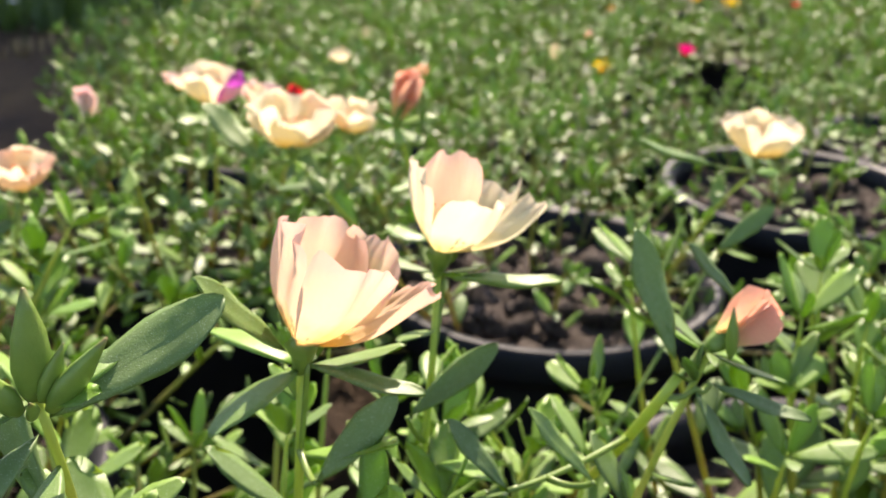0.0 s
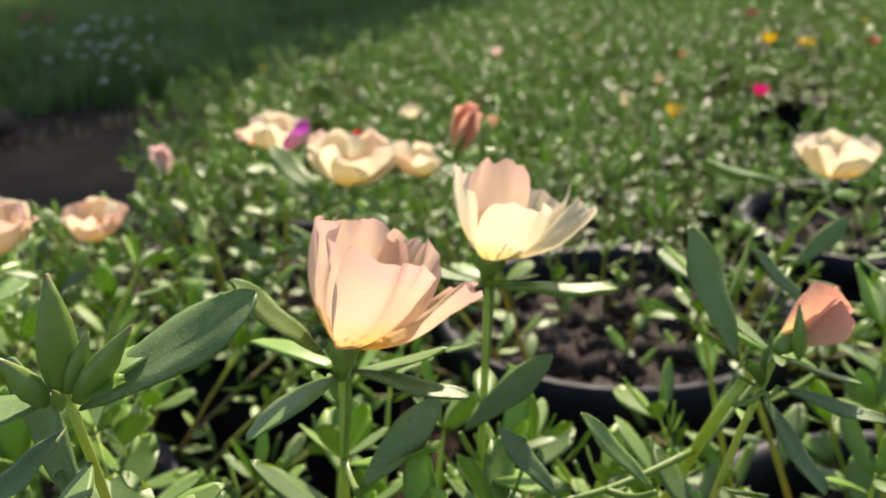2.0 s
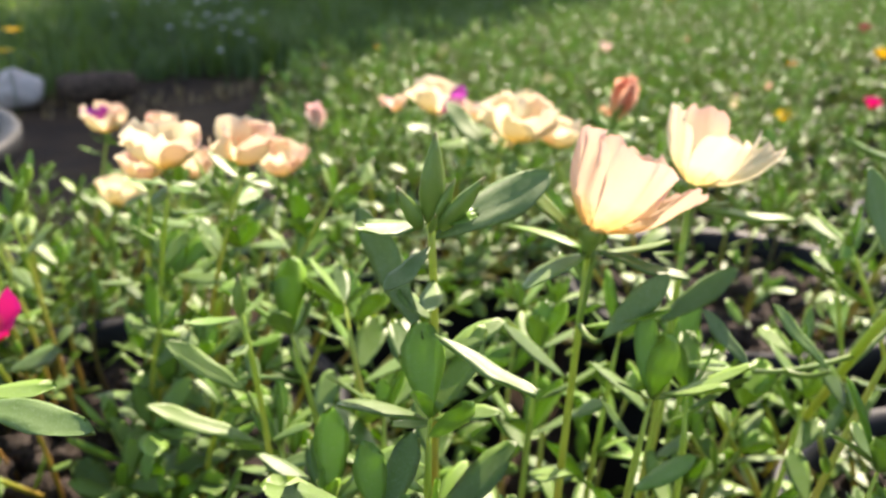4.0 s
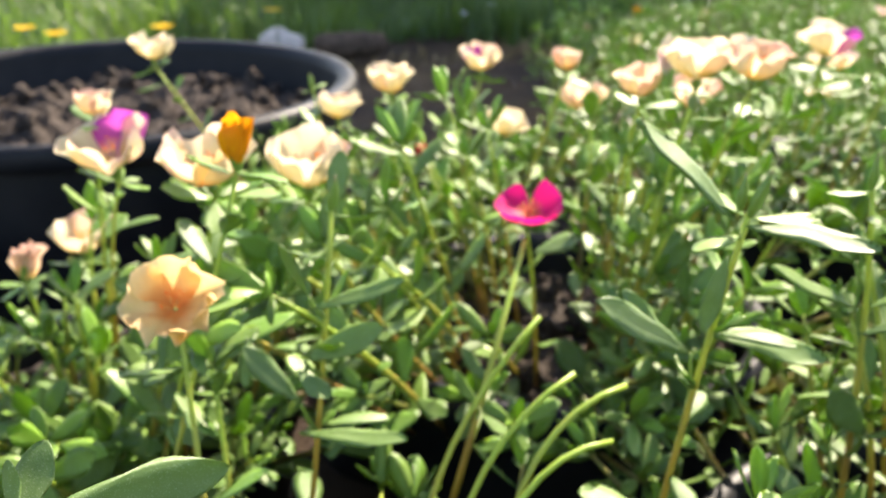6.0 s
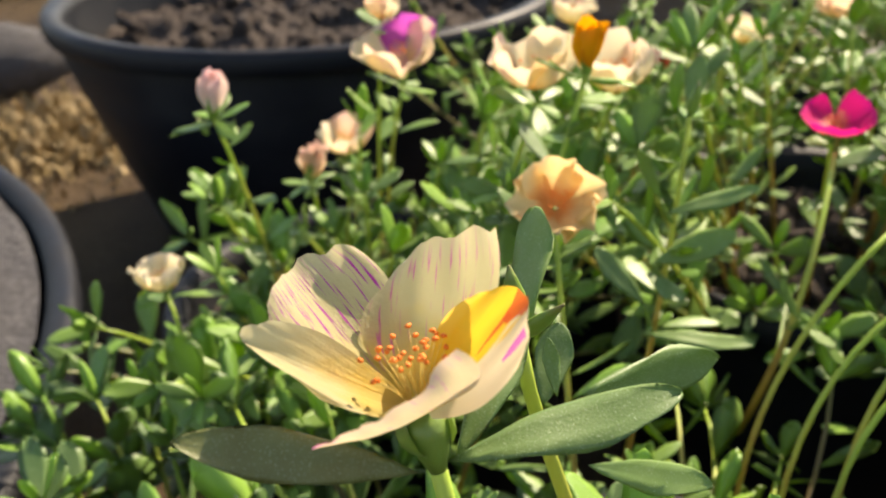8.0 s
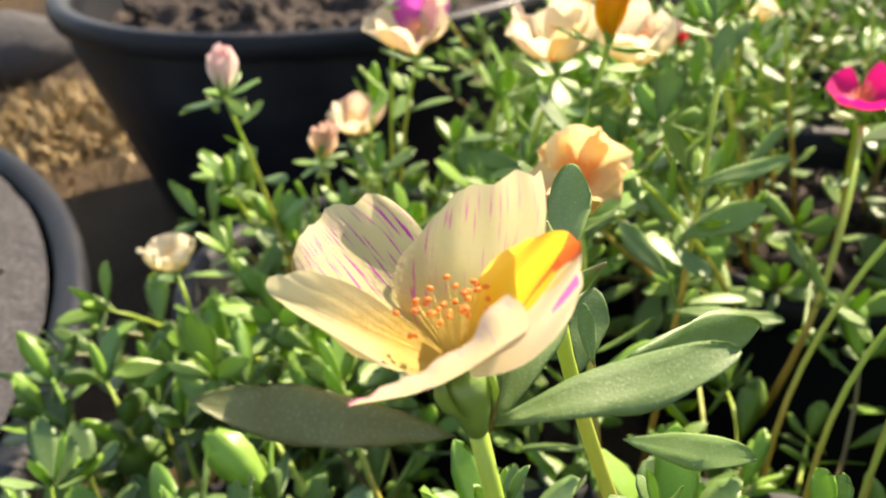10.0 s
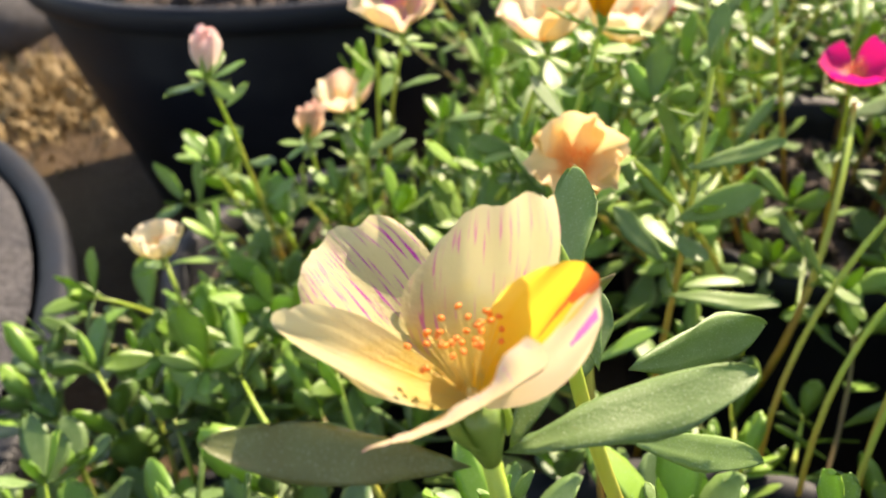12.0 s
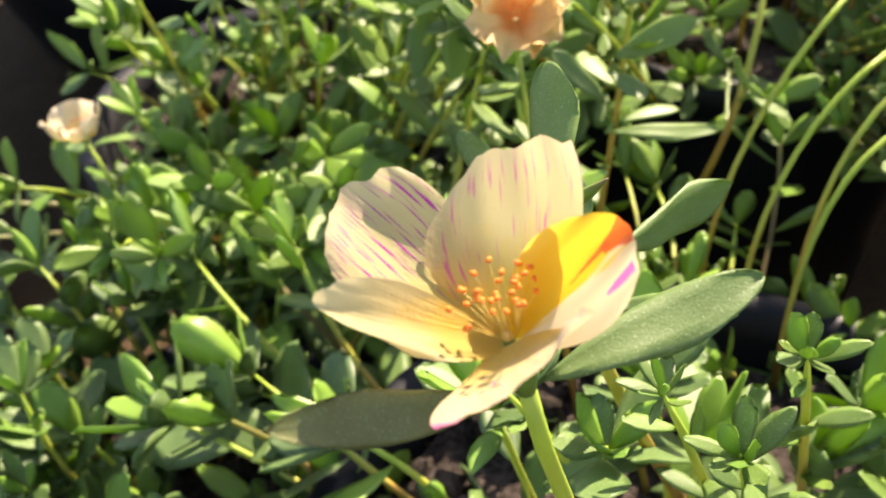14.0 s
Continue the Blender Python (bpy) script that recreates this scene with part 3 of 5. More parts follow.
def pot_thing(name, radius, height, foot, soil_depth, lumps, soil, label, soil_label, rim=0.010, sides=40):
    """A tapered plastic pot with a rolled rim, and the soil in it."""
    pot = new(name)
    bm = bmesh.new()
    wall = 0.006
    rows = lathe(bm, [(foot, 0.0), (foot + 0.004, 0.012), (radius - rim, height - 0.05), (radius - rim, height - 0.025)], sides)
    bm.faces.new(rows[0][::-1])
    inner = lathe(bm, [(radius - rim - wall, height - 0.012), (radius - rim - wall - 0.004, height - 0.05), (foot - wall, 0.012)], sides)
    bm.faces.new(inner[-1])
    part("pot_wall", bm, POT, pot)
    bm = bmesh.new()
    ring = [(radius - rim - 0.001, height - 0.026), (radius - 0.003, height - 0.024), (radius, height - 0.016), (radius, height - 0.006), (radius - 0.003, height - 0.001),
            (radius - rim * 0.6, height), (radius - rim - wall + 0.001, height - 0.003), (radius - rim - wall - 0.001, height - 0.014)]
    lathe(bm, ring, sides)
    part("rim", bm, POT, pot)
    bm = bmesh.new()
    top = height - soil_depth
    reach = radius - rim - wall - 0.003 - (radius - foot) * soil_depth / height * 0.8
    rows = []
    rings, around = (64, 170) if radius > 0.15 else (16, 48)
    for k in range(1, rings + 1):
        r = reach * k / rings
        rows.append([(r * math.cos(a), r * math.sin(a)) for a in (2 * math.pi * s / around for s in range(around))])
    seed = radius * 91
    height_at = lambda x, y: top + lumps * (noise.noise(Vector((x * 16, y * 16, seed))) + 0.6 * noise.noise(Vector((x * 41, y * 41, seed + 3))) + 0.45 * noise.noise(Vector((x * 88, y * 88, seed + 7))))
    made = [[bm.verts.new((x, y, height_at(x, y))) for x, y in row] for row in rows]
    heart = bm.verts.new((0, 0, height_at(0, 0)))
    for s in range(around):
        bm.faces.new((heart, made[0][s], made[0][(s + 1) % around]))
    for a, b in zip(made, made[1:]):
        for s in range(around):
            bm.faces.new((a[s], b[s], b[(s + 1) % around], a[(s + 1) % around]))
    part("soil", bm, soil, pot, soil_label)
    if sides > 24:
        part("loose_soil", clods(reach * 0.96, height_at, int(2600 * radius), radius), soil, pot, "loose crumbs and clods of soil")["kind"] = "stuff"
    return tagged(pot, label, "plant pot")


def clods(reach, height_at, count, seed):
    """Loose crumbs lying on the soil."""
    r = random.Random(seed)
    bm = bmesh.new()
    for _ in range(count):
        a, d, size = r.uniform(0, 6.3), reach * math.sqrt(r.random()), 0.0012 + 0.013 * r.random() ** 5
        x, y = d * math.cos(a), d * math.sin(a)
        m = Matrix.Translation((x, y, height_at(x, y) + size * 0.35)) @ Euler((r.uniform(0, 6), r.uniform(0, 6), 0)).to_matrix().to_4x4() @ Matrix.Diagonal((size, size * r.uniform(0.6, 1), size * r.uniform(0.5, 0.9), 1))
        for v in bmesh.ops.create_icosphere(bm, subdivisions=1, radius=1.0, matrix=m)["verts"]:
            v.co += Vector((r.uniform(-1, 1), r.uniform(-1, 1), r.uniform(-1, 1))) * size * 0.42
    return bm


big_pot = pot_thing("flower_pot", 0.294, 0.267, 0.205, 0.050, 0.022, SOIL, "large round black plastic pot filled with loose soil", "crumbly dry brown potting soil", 0.016, 64)
big_pot.location = (-0.626, 0.935, 0.0)
tagged(big_pot, group="large pots")
grey_pot = pot_thing("garden_tub", 0.592, 0.20, 0.53, 0.006, 0.004, GREY_SOIL, "wide low black plastic tub filled with dusty grey soil", "dusty grey dry soil", 0.014, 96)
grey_pot.location = (-1.022, 0.004, 0.0)
tagged(grey_pot, group="large pots")

# centre x, y, radius, rim height, height of the leaves, stems
NEAR = [
    (-0.160, 0.070, 0.120, 0.250, 0.335, 1.0), (0.060, 0.200, 0.120, 0.250, 0.360, 1.0), (0.315, 0.290, 0.120, 0.250, 0.360, 0.9),
    (-0.100, 0.430, 0.120, 0.250, 0.335, 1.0), (0.285, 0.580, 0.120, 0.250, 0.305, 0.50), (0.050, 0.720, 0.120, 0.250, 0.325, 1.0),
    (0.575, 0.715, 0.120, 0.240, 0.280, 0.30), (0.590, 0.430, 0.120, 0.250, 0.330, 0.8), (-0.355, 0.365, 0.115, 0.215, 0.290, 1.0),
    (-0.335, 0.135, 0.070, 0.200, 0.262, 0.5), (-0.230, 0.660, 0.110, 0.215, 0.290, 1.0), (0.330, 0.870, 0.115, 0.215, 0.280, 0.9),
    (0.850, 0.880, 0.115, 0.215, 0.275, 0.7), (0.870, 0.580, 0.115, 0.240, 0.310, 0.8), (0.600, 1.000, 0.115, 0.200, 0.265, 0.9),
]
POT_LABEL = "black plastic nursery pot with a rolled rim on bare earth"
small_pots = {}
near_plants = []
for x, y, r, h, top, much in NEAR:
    key = (r, h)
    if key not in small_pots:
        pot = small_pots[key] = pot_thing("nursery_pot", r, h, r * 0.74, 0.022, 0.006, SOIL, POT_LABEL, "dark crumbly potting soil", 0.008)
        pot.location = (x, y, 0)
    else:
        pot = copy_thing(small_pots[key], pose(x, y, 0))
    tagged(pot, group="nursery pots in the flower bed")
    plant = new("portulaca_plant")
    plant.location = (x, y, h - 0.026)
    tagged(plant, "moss rose with fleshy green leaves in a black pot", "plant", "potted moss roses")
    near_plants.append((plant, r, h, top, much))


# ---- foliage that nobody could count ----
def foliage(plant, shoots, rng, shapes, longest, spacing, leaf_mat, name="foliage", start=0.15, thick=0.0016):
    """Many stems with their leaves, joined: shoots are pairs of foot and top in the plant's own space."""
    lv, lt, sv, st, ln, sn = [], [], [], [], 0, 0
    yv, yt, yn = [], [], 0
    for foot, top in shoots:
        line = stem_line(Vector(foot), Vector(top), rng, 0.014, 4)
        v, t = tube_arrays(line, [thick * (1 - 0.1 * k) for k in range(5)], 4)
        sv.append(v), st.append(t + sn)
        sn += len(v)
        for m, young in leaf_poses(line, rng, start, spacing, longest, 4):
            v, t = rng.choice(shapes)
            a = np.array(m)
            w = v @ a[:3, :3].T + a[:3, 3]
            if young:
                yv.append(w), yt.append(t + yn)
                yn += len(w)
            else:
                lv.append(w), lt.append(t + ln)
                ln += len(w)
    tagged(child("foliage", raw_mesh("foliage", np.concatenate(lv), np.concatenate(lt), leaf_mat), plant), "many small fleshy green leaves", kind="stuff")
    if yv:
        tagged(child("young_foliage", raw_mesh("young_foliage", np.concatenate(yv), np.concatenate(yt), YOUNG), plant), "bright green young leaves at the shoot tips", kind="stuff")
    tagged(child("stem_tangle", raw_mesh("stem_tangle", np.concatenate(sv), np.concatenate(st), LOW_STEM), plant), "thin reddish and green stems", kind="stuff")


def clear_of_gap(x, y, z):
    """The dark gaps between the pots and the side towards the large pots stay free of tall shoots."""
    if 0.16 < x < 0.36 and 0.37 < y < 0.50 or 0.42 < x < 0.64 and 0.53 < y < 0.66:
        return z < 0.245
    if x < -0.20 and y < 0.16:
        return z < 0.275
    if -0.165 < x < -0.085 and 0.24 < y < 0.42:
        return z < 0.278
    if x < -0.40 and y < 0.50:
        return x > -0.47 and y < 0.40 and z < 0.270
    return z < 0.25 or math.hypot(x + 0.128, y - 0.205) > 0.070


def shoot_ends(rng, count, radius, low, high, spread=1.25):
    """Feet near the middle of a pot and tops over and beyond its rim, in the plant's own space."""
    out = []
    for _ in range(count):
        a, r = rng.uniform(0, 6.2832), math.sqrt(rng.random())
        far = radius * spread * r
        inner = min(0.72 * far, radius * 0.86)
        foot = (inner * math.cos(a), inner * math.sin(a), -0.004)
        out.append((foot, (far * math.cos(a), far * math.sin(a), rng.uniform(low, high) * (1 - 0.28 * r * r))))
    return out


rng = random.Random(11)
for n, (plant, r, h, top, much) in enumerate(near_plants):
    rise = top - plant.location.z
    front = n in (0, 1, 2, 3, 8)
    wide = n in (0, 9)
    shoots = shoot_ends(rng, int((44 if wide else 56 if n == 8 else 74 if front else 132) * much), r, rise * 0.25, rise * (0.72 if front else 1.04), 1.15 if much < 0.5 else 1.65)
    shoots = [e for e in shoots if clear_of_gap(*(Vector(e[1]) + plant.location))]
    foliage(plant, shoots, rng, WIDE_SHAPES if wide else FAR_SHAPES, 0.034 if wide else 0.030 if front else 0.025, 0.016 if wide else 0.0115 if front else 0.0098, SHADED_LEAF if wide else LEAF)
    if front or n in (8, 9):
        for foot, tip in shoot_ends(rng, int((18 if wide else 30 if front else 14) * much), r, rise * 0.75, rise * 1.20, 1.40):
            if not clear_of_gap(*(Vector(tip) + plant.location)):
                continue
            leafy_stem(plant, Vector(foot) + plant.location, Vector(tip) + plant.location, rng, 0.034, 0.0150, 0.2, 5, leaves=WIDE_MESHES if n == 9 else LEAF_MESHES)


# leaves that lean out over the edge of the bed, and tall leafy shoots without flowers
plant = near_plants[0][0]
for _ in range(13):
    tip = Vector((rng.uniform(-0.19, -0.07), rng.uniform(0.15, 0.27), rng.uniform(0.225, 0.262)))
    way = tip - plant.location
    way.z = 0
    leafy_stem(plant, plant.location + way.normalized() * 0.10, tip, rng, 0.030, 0.011, 0.3, 5, 0.0013)
for n, count, (x0, x1), (y0, y1), (z0, z1), longest in [
    (9, 11, (-0.46, -0.30), (0.10, 0.26), (0.215, 0.255), 0.040), (8, 8, (-0.39, -0.28), (0.24, 0.34), (0.235, 0.268), 0.034), (8, 10, (-0.46, -0.36), (0.26, 0.38), (0.235, 0.268), 0.040), (8, 10, (-0.30, -0.22), (0.30, 0.44), (0.29, 0.342), 0.034), (3, 9, (-0.24, -0.17), (0.22, 0.36), (0.31, 0.345), 0.034), (8, 7, (-0.28, -0.22), (0.20, 0.32), (0.30, 0.335), 0.034), (8, 10, (-0.36, -0.26), (0.15, 0.25), (0.255, 0.290), 0.036), (0, 8, (-0.20, -0.11), (-0.03, 0.06), (0.250, 0.280), 0.034), (9, 12, (-0.47, -0.35), (0.02, 0.14), (0.215, 0.250), 0.034), (9, 18, (-0.40, -0.27), (0.07, 0.23), (0.200, 0.248), 0.036), (2, 8, (0.26, 0.40), (0.20, 0.32), (0.31, 0.365), 0.036),
    (1, 8, (-0.04, 0.14), (0.17, 0.30), (0.345, 0.385), 0.036), (3, 10, (-0.20, 0.02), (0.34, 0.50), (0.32, 0.365), 0.034),
    (0, 7, (-0.34, -0.20), (0.05, 0.17), (0.215, 0.255), 0.044), (3, 9, (-0.16, -0.04), (0.28, 0.36), (0.27, 0.315), 0.032), (2, 7, (0.22, 0.42), (0.22, 0.38), (0.34, 0.385), 0.036),
]:
    plant = near_plants[n][0]
    for _ in range(count):
        tip = Vector((rng.uniform(x0, x1), rng.uniform(y0, y1), rng.uniform(z0, z1)))
        if not clear_of_gap(*tip):
            continue
        foot = plant.location.lerp(Vector((tip.x, tip.y, plant.location.z)), 0.5)
        leafy_stem(plant, foot, tip, rng, longest, 0.014, 0.2, 5, leaves=WIDE_MESHES if n in (0, 9) else LEAF_MESHES)


# ---- far part of the bed ----
def bed_edge(y):
    return float(np.interp(y, [0.9, 1.3, 1.84, 2.05, 2.4, 3.0, 3.6, 4.8], [0.06, -0.06, -0.12, -0.02, 0.34, 0.70, 1.02, 1.7]))


far_kinds = []
for k in range(5):
    plant = new("portulaca_plant")
    foliage(plant, shoot_ends(rng, 80, 0.125, 0.030, 0.122, 1.40), rng, SPIKE_SHAPES, 0.037, 0.0112, FAR_LEAF)
    tagged(plant, "low moss rose with dense small green leaves", "plant", "potted moss roses")
    far_kinds.append(plant)
far_pot = pot_thing("nursery_pot", 0.115, 0.15, 0.085, 0.018, 0.005, SOIL, POT_LABEL, "dark crumbly potting soil", 0.008, 24)
tagged(far_pot, group="nursery pots in the flower bed")
far_plants, first = [], set()
row = 0
y = 1.16
while y < 4.7:
    x = bed_edge(y) + 0.12
    while x < 0.95 + 0.78 * y and x < 3.9:
        px, py = x + rng.uniform(-0.03, 0.03), y + rng.uniform(-0.03, 0.03)
        lane = (px - 0.45) * 0.832 - (py - 0.80) * 0.555
        if abs(lane) > (0.12 if py < 1.5 else 0.05 if py < 2.3 else 0.0) and all(math.hypot(px - q[0].location.x, py - q[0].location.y) > 0.225 for q in near_plants):
            kind = rng.randrange(5)
            m = pose(px, py, 0.132, 0, 0, rng.uniform(0, 360))
            if kind in first:
                plant = copy_thing(far_kinds[kind], m)
            else:
                plant = far_kinds[kind]
                plant.matrix_basis = m
                first.add(kind)
            far_plants.append(plant)
            if len(far_plants) == 1:
                far_pot.location = (px, py, 0)
            else:
                copy_thing(far_pot, pose(px, py, 0, 0, 0, rng.uniform(0, 360)))
        x += 0.265 + 0.035 * rng.random()
    row += 1
    y += 0.25


# ---- flowers of the near plants ----
def nearest(x, y):
    return min((p[0] for p in near_plants), key=lambda p: math.hypot(p.location.x - x, p.location.y - y))


standing = []


def stand(plant, base, up, rng, longest=0.029, spacing=0.0125, start=0.12, whorl=4, bow=0.012, thick=0.0014, foot=None, under=True):
    """The leafy stem that carries a flower from its pot."""
    base, at = Vector(base), plant.location
    if foot is None:
        foot = Vector((at.x + (base.x - at.x) * 0.6, at.y + (base.y - at.y) * 0.6, at.z))
        way = Vector((foot.x - at.x, foot.y - at.y, 0))
        if way.length > 0.09:
            foot = Vector((at.x, at.y, at.z)) + way.normalized() * 0.09
    stem, line = leafy_stem(plant, foot, base + Vector(up).normalized() * 0.0015, rng, longest, spacing, start, whorl, thick, bow, under)
    standing.append((plant, stem, line))
    return stem, line


CREAMS = [CREAM, CREAM, PEACH, CREAM, CREAM]
PEACHES = [PEACH, CREAM, PEACH, PEACH, CREAM]
# middle of the bloom, petal length, spread, petals, lean
BLOOMS = [
    ((0.078, 0.612, 0.374), 0.026, 44, [CREAM, CREAM, CREAM, VIOLET, CREAM], (0.10, -0.10), "cream flower with one violet petal"),
    ((0.113, 0.482, 0.386), 0.027, 46, [CREAM, CREAM, BLUSH, CREAM, CREAM], (0.05, -0.15), "cream open flower with a faint pink blush"),
    ((0.168, 0.640, 0.343), 0.025, 44, CREAMS, (0.10, -0.10), "cream and peach flower"),
    ((0.365, 0.475, 0.368), 0.028, 50, [CREAM] * 5, (0.05, 0.0), "pale yellow open flower with wavy petals"),
    ((-0.046, 0.352, 0.406), 0.021, 44, CREAMS, (0.0, -0.1), "cream ruffled flower"),
    ((-0.018, 0.368, 0.402), 0.019, 42, PEACHES, (0.12, -0.05), "peach ruffled flower"),
    ((-0.066, 0.400, 0.385), 0.016, 42, [BLUSH, PEACH, CREAM], (-0.1, -0.1), "pinkish cream flower"),
    ((-0.020, 0.535, 0.352), 0.022, 44, PEACHES, (0.1, -0.1), "peach flower beside the bed edge"),
    ((-0.218, 0.556, 0.352), 0.022, 42, CREAMS, (-0.05, -0.05), "cream flower"),
    ((-0.170, 0.715, 0.338), 0.023, 42, [BLUSH, VIOLET, CREAM, CREAM, PEACH], (0.0, -0.1), "cream flower flushed with violet"),
    ((-0.100, 0.592, 0.360), 0.016, 30, PEACHES, (0.1, 0.0), "half-open peach flower"),
    ((-0.144, 0.637, 0.303), 0.022, 40, [CREAM] * 5, (0.2, -0.05), "pale yellow flower"),
    ((-0.085, 0.610, 0.330), 0.021, 42, [BLUSH, PEACH, CREAM], (0.05, -0.1), "pink and cream flower"),
    ((-0.209, 0.312, 0.366), 0.024, 42, CREAMS, (0.05, -0.1), "cream ruffled flower"),
    ((-0.236, 0.268, 0.379), 0.022, 48, [CREAM, APRICOT, CREAM, CREAM, BLUSH], (-0.05, -0.2), "open cream flower with an orange throat"),
    ((-0.116, 0.330, 0.344), 0.0180, 66, [MAGENTA] * 3, (0.05, -0.15), "vivid magenta flower with an orange throat"),
    ((-0.321, 0.355, 0.358), 0.027, 54, [BLUSH, VIOLET, CREAM, CREAM, BLUSH], (-0.05, -0.30), "cream flower with a violet petal"),
    ((-0.334, 0.372, 0.375), 0.014, 34, [PEACH, CREAM], (0.0, 0.0), "small peach flower"),
    ((-0.406, 0.607, 0.362), 0.021, 52, [CREAM] * 5, (0.1, 0.0), "pale yellow flower on a tall bent stem"),
    ((-0.270, 0.620, 0.318), 0.022, 46, CREAMS, (0.05, 0.0), "cream flower before the large pot"),
    ((-0.381, 0.422, 0.283), 0.024, 46, [CREAM, BLUSH, CREAM, PEACH], (0.0, -0.1), "cream flower with pink petal edges"),
    ((-0.4008, 0.2414, 0.2823), 0.017, 46, [CREAM] * 4, (0.0, -0.1), "small cream flower low at the pot"),
    ((-0.212, 0.172, 0.367), 0.0155, 60, [APRICOT] * 5, (0.20, -0.85), "apricot flower with an orange throat"),
    ((0.055, 0.828, 0.328), 0.018, 42, [PINK, BLUSH, PEACH], (0.0, 0.0), "small pink flower"),
    ((0.110, 0.700, 0.345), 0.018, 42, [CREAM, PINK, PEACH], (0.05, -0.1), "small cream and pink flower"),
]
VIOLET_SIDE = {"cream flower with one violet petal": -15, "cream flower flushed with violet": 140, "cream flower with a violet petal": 80}
rng = random.Random(23)
for at, size, spread, petals, lean, label in BLOOMS:
    plant = nearest(at[0], at[1])
    up = Vector((lean[0], lean[1], 1)).normalized()
    base = Vector(at) - up * size * 0.62
    few = MAGENTA in petals or petals.count(APRICOT) > 2
    stand(plant, base - up * size * 0.13, up, rng, whorl=1 if few else 4, start=0.3 if few else 0.12, spacing=0.022 if few else 0.0125, thick=0.0012 if few else 0.0014)
    count = 3 if MAGENTA in petals else len(petals) if len(petals) > 3 else 5
    spin = radians(VIOLET_SIDE[label]) - 2 * math.pi * petals.index(VIOLET) / count if VIOLET in petals else radians(28) if MAGENTA in petals else None
    flower_on(plant, base, up, size, rng, spread, petals, count, 0.46 if petals.count(APRICOT) > 2 else 0.16 if MAGENTA in petals else 0.30, 0.24, 0.45, 1.4 if MAGENTA in petals else 1.25, spin, label=label)

# the two flowers in front: calyx, petal tips
PAIR = [
    ((0.0880, 0.2220, 0.4110), [(0.0880, 0.2220, 0.4420), (0.0975, 0.2370, 0.4360), (0.1090, 0.2350, 0.4300), (0.1145, 0.2205, 0.4285), (0.1005, 0.2105, 0.4370)], [0.0205, 0.0190, 0.0180, 0.0150, 0.0230], [PEACH, PEACH, BLUSH, PEACH, PEACH], (0.22, 0.02), "peach and cream cup-shaped flower with ragged petals"),
    ((0.1270, 0.2590, 0.4120), [(0.1210, 0.2610, 0.4395), (0.1345, 0.2730, 0.4378), (0.1480, 0.2790, 0.4262), (0.1545, 0.2640, 0.4258), (0.1360, 0.2480, 0.4310)], [0.0190, 0.0165, 0.0190, 0.0150, 0.0235], [CREAM, PEACH, CREAM, CREAM, CREAM], (0.20, 0.05), "cream cup-shaped flower with wavy petals"),
]
for at, tips, widths, petals, lean, label in PAIR:
    plant = near_plants[1][0]
    off = plant.location
    up = Vector((lean[0], lean[1], 1)).normalized()
    base = Vector(at)
    stand(plant, base - up * 0.002, up, rng, 0.034, 0.016, 0.2, 3)
    bloom = part("flower", calyx_bm(base - off, up, 0.0128), CALYX, plant, label)
    for tip, width, petal in zip(tips, widths, petals):
        tip = Vector(tip)
        root = base + up * 0.0035
        out = tip - root
        out = (out - up * out.dot(up)).normalized()
        child("petal", petal_mesh(root + out * 0.002 - off, tip - off, up, width, 0.26, 0.48, 0.17, petal, rng, 0.8, 18, 18, peak=rng.uniform(-0.3, 0.3)), bloom)
    stamens(bloom, base + up * 0.004 - off, up, 0.016, rng, 16)

# wilting and closed blooms: place, size, petals, lean
WILTED = [
    ((0.166, 0.480, 0.394), 0.020, SALMON, (0.35, -0.05), "wilting salmon-orange flower"),
    ((0.1935, 0.226, 0.4035), 0.0155, SALMON, (1.7, 0.2), "closed salmon flower, wilting sideways"),
    ((-0.212, 0.235, 0.394), 0.0145, ORANGE, (0.02, -0.05), "rolled-up orange flower"),
    ((-0.371, 0.349, 0.294), 0.017, PEACH, (0.3, -0.1), "curled wilting peach flower"),
    ((-0.012, 0.765, 0.325), 0.020, PINK, (0.0, 0.0), "half-open pink flower bud"),
    ((-0.390, 0.290, 0.350), 0.017, PINK, (0.15, 0.0), "half-open pale pink flower bud"),
    ((0.128, 0.622, 0.362), 0.010, RED, (0.1, 0.0), "small dark red bud"),
    ((-0.198, 0.556, 0.300), 0.010, RED, (0.0, 0.0), "small red bud"),
]
for at, size, petal, lean, label in WILTED:
    plant = nearest(at[0], at[1])
    up = Vector((lean[0], lean[1], 1)).normalized()
    base = Vector(at) - up * size * 0.6
    stand(plant, base, up, rng, whorl=5)
    bud_on(plant, base, up, size, rng, petal, label)

